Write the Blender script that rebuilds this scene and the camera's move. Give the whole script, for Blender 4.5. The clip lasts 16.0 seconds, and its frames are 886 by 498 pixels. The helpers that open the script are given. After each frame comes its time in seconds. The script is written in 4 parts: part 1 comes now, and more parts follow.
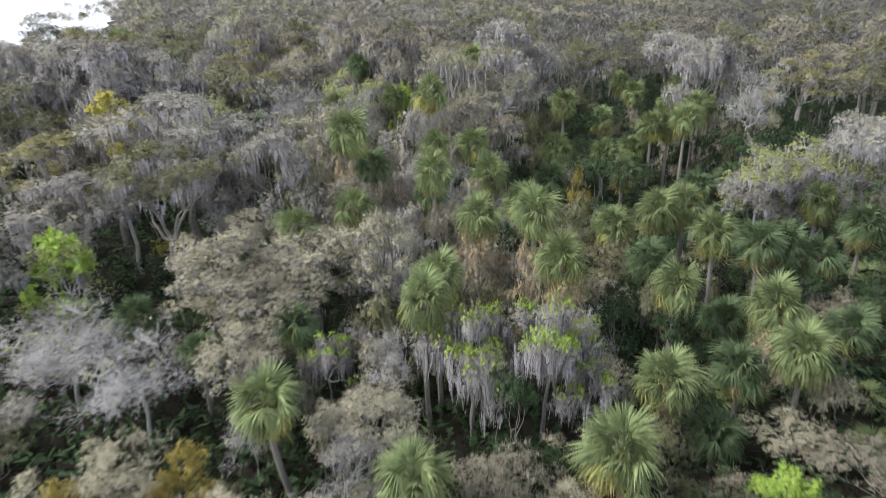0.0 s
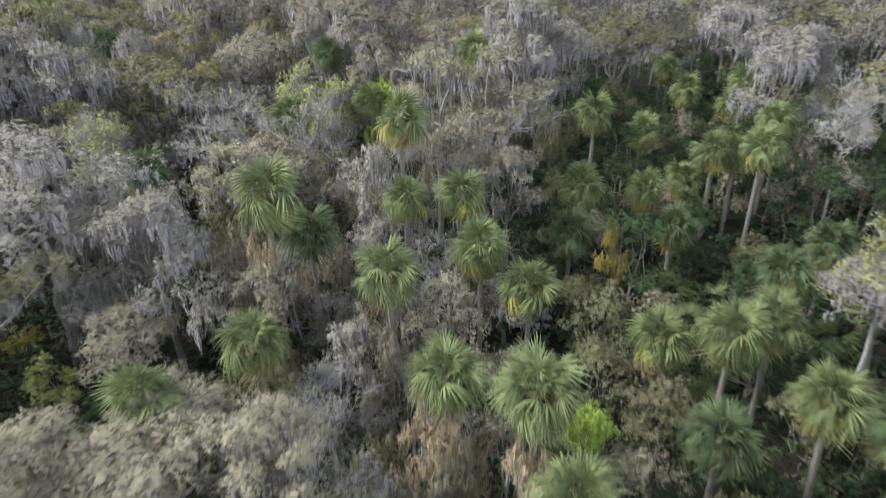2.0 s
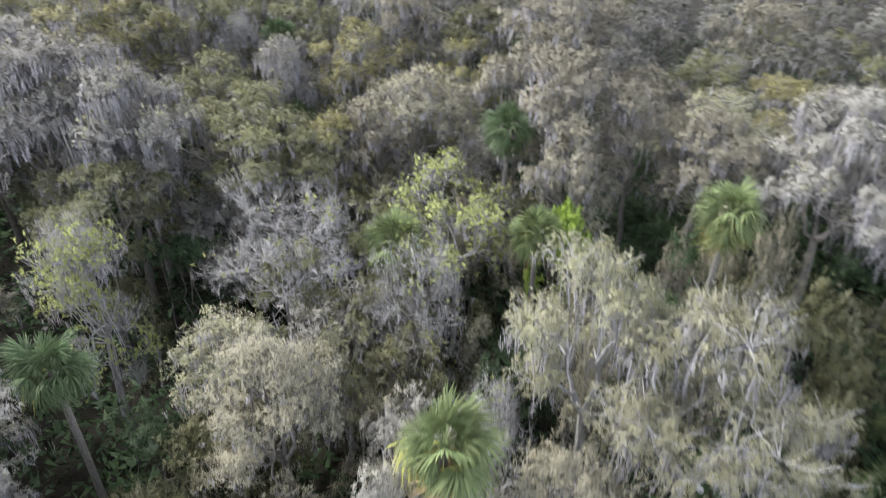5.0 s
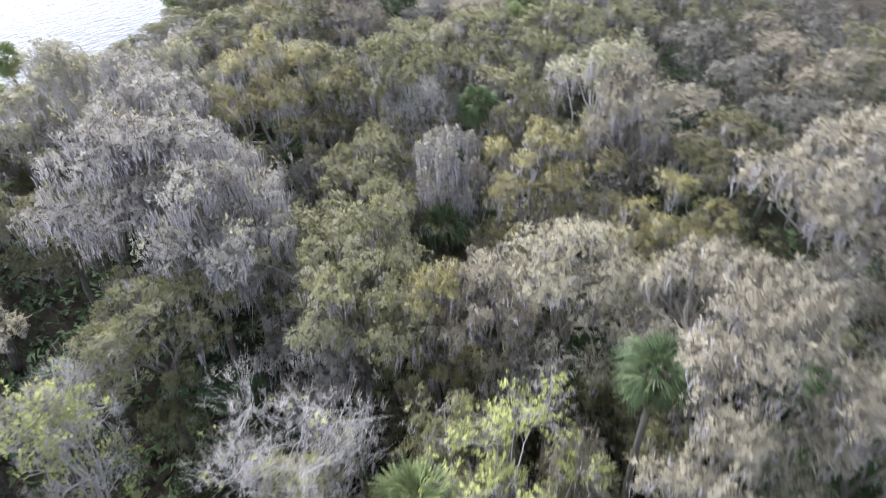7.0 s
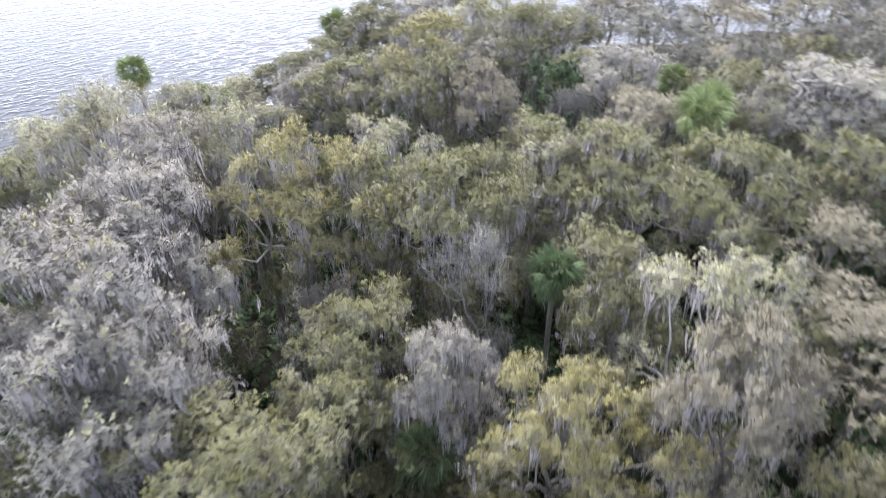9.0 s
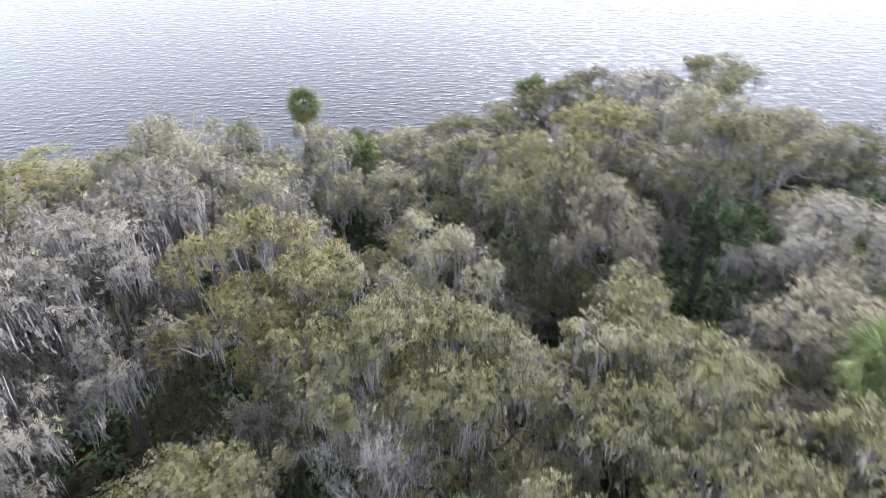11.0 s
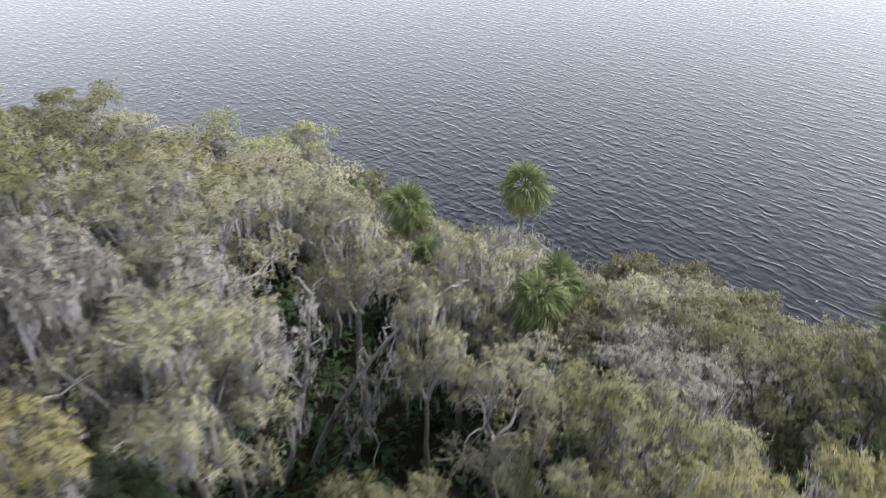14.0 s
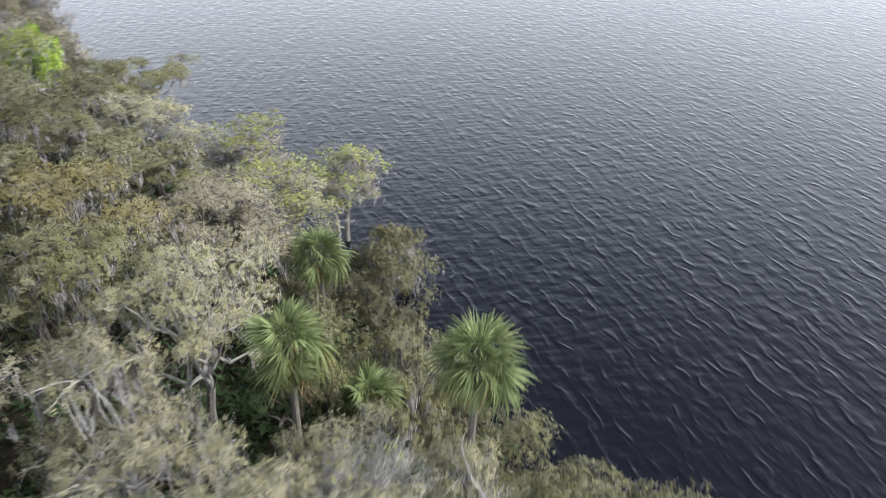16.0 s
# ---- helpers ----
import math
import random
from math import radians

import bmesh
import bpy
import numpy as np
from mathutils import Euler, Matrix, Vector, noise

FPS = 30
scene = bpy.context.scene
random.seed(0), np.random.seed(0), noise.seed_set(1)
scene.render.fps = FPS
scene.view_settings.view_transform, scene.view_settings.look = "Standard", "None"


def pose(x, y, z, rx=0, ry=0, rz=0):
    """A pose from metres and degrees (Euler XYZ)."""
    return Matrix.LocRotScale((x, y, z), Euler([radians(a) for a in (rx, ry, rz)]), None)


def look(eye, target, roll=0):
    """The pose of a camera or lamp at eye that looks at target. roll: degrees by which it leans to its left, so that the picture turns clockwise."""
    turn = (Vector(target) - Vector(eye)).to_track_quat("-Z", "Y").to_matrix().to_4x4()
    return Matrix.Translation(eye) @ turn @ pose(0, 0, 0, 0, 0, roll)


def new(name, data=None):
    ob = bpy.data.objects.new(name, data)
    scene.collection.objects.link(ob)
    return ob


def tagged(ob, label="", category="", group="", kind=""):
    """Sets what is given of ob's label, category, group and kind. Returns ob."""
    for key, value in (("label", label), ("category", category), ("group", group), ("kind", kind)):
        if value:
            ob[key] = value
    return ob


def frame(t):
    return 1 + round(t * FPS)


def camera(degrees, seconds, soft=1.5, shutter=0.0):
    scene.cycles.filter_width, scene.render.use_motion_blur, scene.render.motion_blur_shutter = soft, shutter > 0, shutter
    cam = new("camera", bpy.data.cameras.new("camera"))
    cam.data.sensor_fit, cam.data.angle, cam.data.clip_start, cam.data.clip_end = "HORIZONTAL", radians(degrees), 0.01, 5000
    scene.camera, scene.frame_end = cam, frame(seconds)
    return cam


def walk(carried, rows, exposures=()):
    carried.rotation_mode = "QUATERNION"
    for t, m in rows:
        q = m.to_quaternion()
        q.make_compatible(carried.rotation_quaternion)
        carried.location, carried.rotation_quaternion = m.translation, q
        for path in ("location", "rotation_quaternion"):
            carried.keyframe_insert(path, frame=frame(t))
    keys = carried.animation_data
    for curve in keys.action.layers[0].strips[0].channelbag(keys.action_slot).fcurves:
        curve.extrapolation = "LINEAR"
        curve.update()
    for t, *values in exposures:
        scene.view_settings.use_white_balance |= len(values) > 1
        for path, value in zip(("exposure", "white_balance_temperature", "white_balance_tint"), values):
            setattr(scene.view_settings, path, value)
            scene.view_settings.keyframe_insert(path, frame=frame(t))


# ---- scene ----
cam = camera(65.8, 16.0, soft=1.0, shutter=0.55)
PATH = [
    (0.00, -0.000, 0.000, 29.931, 66.717, 1.034, -0.445),
    (0.50, 0.911, 5.905, 30.243, 65.667, 0.992, -0.465),
    (1.00, 1.845, 11.877, 30.686, 64.454, 0.969, -0.230),
    (1.50, 2.844, 17.737, 31.177, 63.201, 0.922, 0.345),
    (2.00, 3.726, 23.586, 31.620, 61.999, 0.751, 1.887),
    (2.50, 4.531, 29.517, 31.914, 60.982, 0.630, 4.526),
    (3.00, 5.119, 35.426, 32.219, 59.975, 0.299, 7.430),
    (3.50, 5.543, 41.167, 32.565, 59.181, -0.169, 10.868),
    (4.00, 5.794, 46.978, 33.136, 58.287, -0.949, 16.650),
    (4.20, 5.857, 49.332, 33.402, 58.002, -1.263, 19.728),
    (4.72, 6.154, 55.003, 34.579, 56.720, -1.486, 26.600),
    (5.25, 6.312, 60.118, 36.386, 55.036, -0.922, 33.800),
    (5.78, 5.940, 65.206, 38.128, 53.514, -0.131, 41.220),
    (6.30, 4.645, 70.794, 39.109, 52.730, 0.380, 48.835),
    (6.50, 4.019, 73.142, 39.291, 52.592, 0.387, 51.781),
    (7.00, 2.131, 78.814, 39.599, 52.437, 0.663, 59.122),
    (7.50, -0.421, 84.153, 39.763, 52.385, 0.801, 65.923),
    (8.00, -3.638, 88.759, 39.968, 52.228, 0.257, 70.871),
    (8.50, -7.157, 93.382, 40.264, 52.063, 0.495, 77.106),
    (9.00, -10.901, 97.504, 40.612, 51.899, 0.672, 83.534),
    (9.20, -12.538, 99.054, 40.684, 51.845, 0.694, 86.185),
    (9.72, -16.411, 103.611, 40.532, 52.348, 1.027, 93.346),
    (10.25, -20.240, 108.161, 39.746, 53.701, 1.536, 101.350),
    (10.78, -24.443, 111.792, 38.781, 55.183, 1.918, 110.382),
    (11.30, -29.439, 113.591, 38.090, 56.077, 1.838, 120.579),
    (11.50, -31.588, 113.894, 37.956, 56.240, 1.675, 124.833),
    (12.00, -36.818, 114.361, 37.554, 56.553, 1.268, 135.001),
    (12.50, -41.935, 114.102, 36.746, 56.772, 0.995, 142.385),
    (13.00, -46.926, 113.080, 35.856, 56.927, 0.580, 149.465),
    (13.50, -51.874, 111.223, 34.984, 56.953, 0.051, 155.083),
    (14.00, -56.871, 108.417, 34.198, 56.891, 0.028, 158.337),
    (14.50, -61.570, 105.090, 33.356, 56.728, -0.319, 160.709),
    (15.00, -66.033, 101.362, 32.505, 56.674, -0.530, 164.184),
    (15.50, -70.314, 97.257, 31.704, 56.377, -0.966, 171.006),
    (16.00, -74.301, 92.865, 30.983, 55.931, -1.055, -179.426),
]
walk(cam, [(t, pose(x, y, z, rx, ry, rz)) for t, x, y, z, rx, ry, rz in PATH], [(0, 1.48, 6350, 9), (4, 1.72, 6300, 9), (6.5, 2.08, 6150, 12), (9.2, 2.26, 6150, 13), (12, 1.66, 6380, 11), (16, 1.43, 6500, 9)])


# ---------------------------------------------------------------- sky and light
SUN_BEARING = 96.0      # degrees to the left of +y
SUN_HEIGHT = 47.0
world = bpy.data.worlds.new("overcast_sky")
scene.world = world
world.use_nodes = True
wn, wl = world.node_tree.nodes, world.node_tree.links
wn.clear()
sky = wn.new("ShaderNodeTexSky")
sky.sky_type = "NISHITA"
sky.sun_disc = False
sky.sun_elevation = radians(SUN_HEIGHT)
sky.sun_rotation = radians(-SUN_BEARING)
sky.air_density, sky.dust_density, sky.ozone_density = 1.0, 4.0, 1.0
grey = wn.new("ShaderNodeHueSaturation")
grey.inputs["Saturation"].default_value = 0.5
clear = wn.new("ShaderNodeBackground")
clear.inputs["Strength"].default_value = 0.15
cloud = wn.new("ShaderNodeBackground")
cloud.inputs["Strength"].default_value = 1.75
# thin overcast: bright towards the horizon all round, greyer blue overhead
wco, wsep, wramp = wn.new("ShaderNodeTexCoord"), wn.new("ShaderNodeSeparateXYZ"), wn.new("ShaderNodeValToRGB")
wl.new(wco.outputs["Generated"], wsep.inputs[0])
wl.new(wsep.outputs["Z"], wramp.inputs[0])
while len(wramp.color_ramp.elements) < 6:
    wramp.color_ramp.elements.new(0.5)
for stop, (at, c) in zip(wramp.color_ramp.elements, ((0.0, (0.56, 0.585, 0.645)), (0.27, (0.56, 0.595, 0.67)), (0.43, (0.49, 0.523, 0.605)),
                                                     (0.56, (0.275, 0.303, 0.37)), (0.7, (0.115, 0.13, 0.172)), (1.0, (0.07, 0.08, 0.108)))):
    stop.position, stop.color = at, (*c, 1)
wl.new(wramp.outputs[0], cloud.inputs["Color"])
# the cloud is thinner and brighter on the side of the sun
side, lit, fall, gain = wn.new("ShaderNodeVectorMath"), wn.new("ShaderNodeMath"), wn.new("ShaderNodeMath"), wn.new("ShaderNodeMath")
side.operation, lit.operation, fall.operation, gain.operation = "DOT_PRODUCT", "MAXIMUM", "POWER", "MULTIPLY_ADD"
side.inputs[1].default_value = (-math.sin(radians(SUN_BEARING)), math.cos(radians(SUN_BEARING)), 0.0)
lit.inputs[1].default_value, fall.inputs[1].default_value = 0.0, 12.0
gain.inputs[1].default_value, gain.inputs[2].default_value = 0.9, 1.65
wl.new(wco.outputs["Generated"], side.inputs[0])
wl.new(side.outputs["Value"], lit.inputs[0])
wl.new(lit.outputs[0], fall.inputs[0])
wl.new(fall.outputs[0], gain.inputs[0])
wl.new(gain.outputs[0], cloud.inputs["Strength"])
cover = wn.new("ShaderNodeMixShader")
cover.inputs[0].default_value = 0.85
wout = wn.new("ShaderNodeOutputWorld")
wl.new(sky.outputs[0], grey.inputs["Color"])
wl.new(grey.outputs[0], clear.inputs["Color"])
wl.new(clear.outputs[0], cover.inputs[1])
wl.new(cloud.outputs[0], cover.inputs[2])
wl.new(cover.outputs[0], wout.inputs["Surface"])

sun_data = bpy.data.lights.new("sun", "SUN")
sun_data.energy, sun_data.angle, sun_data.color = 1.9, radians(24), (1.0, 0.98, 0.955)
sun = new("sun", sun_data)
bear = radians(SUN_BEARING)
to_sun = Vector((-math.sin(bear) * math.cos(radians(SUN_HEIGHT)), math.cos(bear) * math.cos(radians(SUN_HEIGHT)), math.sin(radians(SUN_HEIGHT))))
sun.matrix_world = look(to_sun * 300, (0, 0, 0))


# ---------------------------------------------------------------- materials
def material(name):
    m = bpy.data.materials.new(name)
    m.use_nodes = True
    return m, m.node_tree.nodes, m.node_tree.links, m.node_tree.nodes["Principled BSDF"]


def ramp(nodes, links, source, colours):
    r = nodes.new("ShaderNodeValToRGB")
    e = r.color_ramp.elements
    while len(e) < len(colours):
        e.new(0.5)
    for k, (at, c) in enumerate(colours):
        e[k].position, e[k].color = at, (*c, 1)
    links.new(source, r.inputs[0])
    return r.outputs[0]


def foliage(name, dark, mid, light, see_through=0.25, rough=0.65, spread=0.22, grey=0.0, lace=0.0, stretch=1.0):
    """Leaves, twigs or moss: each piece has its own shade, each plant its own hue, with patches at crown size."""
    m, n, l, p = material(name)
    geo, info, tex = n.new("ShaderNodeNewGeometry"), n.new("ShaderNodeObjectInfo"), n.new("ShaderNodeTexNoise")
    co = n.new("ShaderNodeTexCoord")
    tex.inputs["Scale"].default_value = 0.55
    tex.inputs["Detail"].default_value = 3
    l.new(co.outputs["Object"], tex.inputs["Vector"])
    mix = n.new("ShaderNodeMix")
    mix.inputs[0].default_value = 0.62
    l.new(geo.outputs["Random Per Island"], mix.inputs[2])
    l.new(tex.outputs[0], mix.inputs[3])
    col = ramp(n, l, mix.outputs[0], [(0.12, dark), (0.5, mid), (0.88, light)])
    if grey:
        # air plants and moss among the leaves, in patches
        patch, much, tint = n.new("ShaderNodeTexNoise"), n.new("ShaderNodeMapRange"), n.new("ShaderNodeMix")
        patch.inputs["Scale"].default_value, patch.inputs["Detail"].default_value = 0.8, 4
        much.inputs[1].default_value, much.inputs[2].default_value, much.inputs[4].default_value = 0.4, 0.66, grey
        l.new(co.outputs["Object"], patch.inputs["Vector"])
        l.new(patch.outputs[0], much.inputs[0])
        tint.data_type = "RGBA"
        l.new(much.outputs[0], tint.inputs[0])
        l.new(col, tint.inputs[6])
        tint.inputs[7].default_value = (0.30, 0.283, 0.262, 1)
        col = tint.outputs[2]
    hsv = n.new("ShaderNodeHueSaturation")
    l.new(col, hsv.inputs["Color"])
    val, hue = n.new("ShaderNodeMapRange"), n.new("ShaderNodeMapRange")
    val.inputs[3].default_value, val.inputs[4].default_value = 1 - spread, 1 + spread
    hue.inputs[3].default_value, hue.inputs[4].default_value = 0.494, 0.506
    l.new(info.outputs["Random"], val.inputs[0])
    l.new(info.outputs["Random"], hue.inputs[0])
    l.new(val.outputs[0], hsv.inputs["Value"])
    l.new(hue.outputs[0], hsv.inputs["Hue"])
    l.new(hsv.outputs[0], p.inputs["Base Color"])
    p.inputs["Roughness"].default_value = rough
    p.inputs["Specular IOR Level"].default_value = 0.12
    tr = n.new("ShaderNodeBsdfTranslucent")
    l.new(hsv.outputs[0], tr.inputs["Color"])
    ms = n.new("ShaderNodeMixShader")
    ms.inputs[0].default_value = see_through * 0.75
    l.new(p.outputs[0], ms.inputs[1])
    l.new(tr.outputs[0], ms.inputs[2])
    l.new(ms.outputs[0], n["Material Output"].inputs["Surface"])
    if lace:
        # a spray of leaflets too small to build one by one: open between the cells
        cell, gap, hole, cut = n.new("ShaderNodeTexVoronoi"), n.new("ShaderNodeMath"), n.new("ShaderNodeBsdfTransparent"), n.new("ShaderNodeMixShader")
        cell.inputs["Scale"].default_value = lace
        grow = n.new("ShaderNodeMapping")
        grow.inputs["Scale"].default_value = (1, 1, stretch)
        l.new(co.outputs["Object"], grow.inputs[0])
        l.new(grow.outputs[0], cell.inputs["Vector"])
        gap.operation = "GREATER_THAN"
        gap.inputs[1].default_value = 0.45
        l.new(cell.outputs["Distance"], gap.inputs[0])
        l.new(gap.outputs[0], cut.inputs[0])
        l.new(ms.outputs[0], cut.inputs[1])
        l.new(hole.outputs[0], cut.inputs[2])
        l.new(cut.outputs[0], n["Material Output"].inputs["Surface"])
    return m


def bark(name, dark, light, scale=3.0):
    m, n, l, p = material(name)
    co, mp, tex = n.new("ShaderNodeTexCoord"), n.new("ShaderNodeMapping"), n.new("ShaderNodeTexNoise")
    mp.inputs["Scale"].default_value = (scale, scale, scale * 0.25)
    tex.inputs["Detail"].default_value = 6
    l.new(co.outputs["Object"], mp.inputs[0])
    l.new(mp.outputs[0], tex.inputs["Vector"])
    l.new(ramp(n, l, tex.outputs[0], [(0.3, dark), (0.7, light)]), p.inputs["Base Color"])
    bump = n.new("ShaderNodeBump")
    bump.inputs["Strength"].default_value, bump.inputs["Distance"].default_value = 0.6, 0.05
    l.new(tex.outputs[0], bump.inputs["Height"])
    l.new(bump.outputs[0], p.inputs["Normal"])
    p.inputs["Roughness"].default_value = 0.9
    return m


SHADES = {
    "spanish_moss": ((0.245, 0.232, 0.236), (0.305, 0.289, 0.294), (0.365, 0.347, 0.352), 0.3, 0.9, 0.1),
    "mossy_leaves": ((0.225, 0.211, 0.181), (0.30, 0.281, 0.242), (0.38, 0.357, 0.308), 0.25, 0.8, 0.12),
    "olive_leaves": ((0.077, 0.077, 0.035), (0.144, 0.141, 0.065), (0.236, 0.227, 0.111), 0.25, 0.65, 0.22, 0.3),
    "grey_green_leaves": ((0.165, 0.157, 0.09), (0.272, 0.259, 0.152), (0.405, 0.385, 0.235), 0.22, 0.65, 0.2, 0.35),
    "golden_leaves": ((0.125, 0.112, 0.045), (0.21, 0.189, 0.077), (0.325, 0.293, 0.122), 0.25, 0.65, 0.12, 0.28),
    "dry_twigs": ((0.185, 0.17, 0.118), (0.30, 0.276, 0.193), (0.42, 0.387, 0.275), 0.15, 0.85, 0.12),
    "woodland_grey": ((0.085, 0.086, 0.068), (0.155, 0.148, 0.125), (0.245, 0.23, 0.205), 0.15, 0.85, 0.25),
    "tan_leaves": ((0.21, 0.165, 0.10), (0.33, 0.265, 0.165), (0.45, 0.37, 0.24), 0.2, 0.8, 0.12),
    "mauve_twigs": ((0.135, 0.121, 0.09), (0.228, 0.205, 0.152), (0.335, 0.303, 0.225), 0.15, 0.85, 0.12),
    # dark evergreen green, lowered further so shade in the gaps is part of it
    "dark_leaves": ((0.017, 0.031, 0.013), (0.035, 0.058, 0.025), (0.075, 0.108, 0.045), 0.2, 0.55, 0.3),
    "young_lime_leaves": ((0.17, 0.25, 0.045), (0.28, 0.385, 0.07), (0.42, 0.52, 0.13), 0.35, 0.6, 0.12),
    "yellow_green_leaves": ((0.215, 0.235, 0.08), (0.325, 0.345, 0.125), (0.455, 0.465, 0.20), 0.35, 0.6, 0.12),
    "yellow_leaves": ((0.32, 0.30, 0.06), (0.45, 0.42, 0.09), (0.58, 0.53, 0.15), 0.35, 0.6, 0.1),
    "pale_twigs": ((0.24, 0.228, 0.215), (0.345, 0.33, 0.315), (0.46, 0.44, 0.42), 0.1, 0.9, 0.12),
    "rust_leaves": ((0.17, 0.13, 0.035), (0.28, 0.225, 0.06), (0.37, 0.315, 0.09), 0.3, 0.65, 0.12),
}
LEAF = {name: foliage(name, *values) for name, values in SHADES.items()}
SPRAY = {name: foliage(name + "_spray", *values, lace=19.0, stretch=0.3) for name, values in SHADES.items()}
MOSS_VEIL = foliage("spanish_moss_veil", *SHADES["spanish_moss"], lace=24.0, stretch=0.09)
YELLOW = LEAF["yellow_green_leaves"]
MOSSY, MAUVE, TAN = LEAF["mossy_leaves"], LEAF["mauve_twigs"], LEAF["tan_leaves"]
MOSS, OLIVE, GREYGREEN, GOLD, BEIGE = (LEAF[n] for n in ("spanish_moss", "olive_leaves", "grey_green_leaves", "golden_leaves", "dry_twigs"))
WOODS, EVERGREEN, LIME, RUST = (LEAF[n] for n in ("woodland_grey", "dark_leaves", "young_lime_leaves", "rust_leaves"))
FROND = foliage("palm_frond_green", (0.08, 0.107, 0.044), (0.152, 0.186, 0.079), (0.28, 0.30, 0.138), 0.3, 0.6, 0.34)
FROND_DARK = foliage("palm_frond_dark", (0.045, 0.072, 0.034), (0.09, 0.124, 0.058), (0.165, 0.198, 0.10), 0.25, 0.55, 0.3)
FROND_OLD = foliage("palm_frond_yellowing", (0.18, 0.185, 0.045), (0.29, 0.275, 0.08), (0.42, 0.38, 0.15), 0.25, 0.6, 0.2)
FROND_DEAD = foliage("palm_frond_dead", (0.15, 0.095, 0.045), (0.29, 0.20, 0.105), (0.40, 0.30, 0.17), 0.1, 0.85, 0.2)
OAK_BARK = bark("oak_bark", (0.07, 0.06, 0.05), (0.22, 0.20, 0.18))
PALE_BARK = bark("pale_bark", (0.20, 0.19, 0.18), (0.46, 0.44, 0.42))
GREY_BARK = bark("grey_bark", (0.10, 0.09, 0.08), (0.30, 0.28, 0.25))
PALM_BARK = bark("palm_bark", (0.09, 0.08, 0.068), (0.25, 0.23, 0.20), 6.0)

GROUND, gn, gl, gp = material("leaf_litter_and_mud")
gco, gt1, gt2 = gn.new("ShaderNodeTexCoord"), gn.new("ShaderNodeTexNoise"), gn.new("ShaderNodeTexNoise")
gt1.inputs["Scale"].default_value, gt1.inputs["Detail"].default_value = 0.25, 5
gt2.inputs["Scale"].default_value, gt2.inputs["Detail"].default_value = 4.0, 8
gm = gn.new("ShaderNodeMix")
gm.inputs[0].default_value = 0.5
gl.new(gco.outputs["Object"], gt1.inputs["Vector"])
gl.new(gco.outputs["Object"], gt2.inputs["Vector"])
gl.new(gt1.outputs[0], gm.inputs[2])
gl.new(gt2.outputs[0], gm.inputs[3])
# litter and mud tones lowered to near black: canopy shade painted in
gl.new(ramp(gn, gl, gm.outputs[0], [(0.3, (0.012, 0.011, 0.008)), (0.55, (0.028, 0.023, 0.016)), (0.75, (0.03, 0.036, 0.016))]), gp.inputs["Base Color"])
gb = gn.new("ShaderNodeBump")
gb.inputs["Distance"].default_value = 0.1
gl.new(gt2.outputs[0], gb.inputs["Height"])
gl.new(gb.outputs[0], gp.inputs["Normal"])
gp.inputs["Roughness"].default_value = 0.9
gp.inputs["Specular IOR Level"].default_value = 0.2

WATER, an, al, ap = material("lake_water")
ap.inputs["Base Color"].default_value = (0.0016, 0.0022, 0.005, 1)
ap.inputs["Roughness"].default_value = 0.07
ap.inputs["IOR"].default_value = 1.33
aco = an.new("ShaderNodeTexCoord")
CREST, CROSS = 113.0, 12.0      # bearings of the crests of the two sets of waves


def waves(bearing, scale, along, detail, warp):
    mp, tex = an.new("ShaderNodeMapping"), an.new("ShaderNodeTexNoise")
    mp.vector_type = "TEXTURE"
    mp.inputs["Rotation"].default_value = (0, 0, radians(bearing))
    mp.inputs["Scale"].default_value = (along, 1, 1)
    tex.inputs["Scale"].default_value, tex.inputs["Detail"].default_value = scale, detail
    tex.inputs["Distortion"].default_value = warp
    al.new(aco.outputs["Object"], mp.inputs[0])
    al.new(mp.outputs[0], tex.inputs["Vector"])
    return tex.outputs[0]


def ripple(height, distance, below=None):
    b = an.new("ShaderNodeBump")
    b.inputs["Distance"].default_value = distance
    al.new(height, b.inputs["Height"])
    if below is not None:
        al.new(below, b.inputs["Normal"])
    return b.outputs[0]


def rollers(bearing, length, distance, below=None):
    """Rows of small waves, broken and bent by the wind."""
    mp, tex = an.new("ShaderNodeMapping"), an.new("ShaderNodeTexWave")
    mp.vector_type = "TEXTURE"
    mp.inputs["Rotation"].default_value = (0, 0, radians(bearing))
    mp.inputs["Scale"].default_value = (1.35, 1, 1)
    tex.bands_direction = "Y"
    tex.inputs["Scale"].default_value = 0.314 / length
    tex.inputs["Distortion"].default_value = 7.0
    tex.inputs["Detail"].default_value = 1.0
    tex.inputs["Detail Scale"].default_value = 2.2
    al.new(aco.outputs["Object"], mp.inputs[0])
    al.new(mp.outputs[0], tex.inputs["Vector"])
    peak = an.new("ShaderNodeMath")
    peak.operation = "POWER"
    peak.inputs[1].default_value = 3.0
    al.new(tex.outputs["Fac"], peak.inputs[0])
    gust, part_of, broken = waves(bearing, 0.8, 1.6, 1.5, 0.0), an.new("ShaderNodeMapRange"), an.new("ShaderNodeMath")
    part_of.inputs[1].default_value, part_of.inputs[2].default_value = 0.42, 0.62
    broken.operation = "MULTIPLY"
    al.new(gust, part_of.inputs[0])
    al.new(peak.outputs[0], broken.inputs[0])
    al.new(part_of.outputs[0], broken.inputs[1])
    return ripple(broken.outputs[0], distance, below)


swell = ripple(waves(CREST, 1.15, 2.5, 0.6, 0.4), 0.068)
rows = rollers(CREST - 4, 1.15, 0.034, swell)
slant = ripple(waves(CROSS, 1.5, 2.4, 0.6, 0.4), 0.045, rows)
chop = ripple(waves(CREST, 4.4, 2.0, 1.5, 0.5), 0.011, slant)
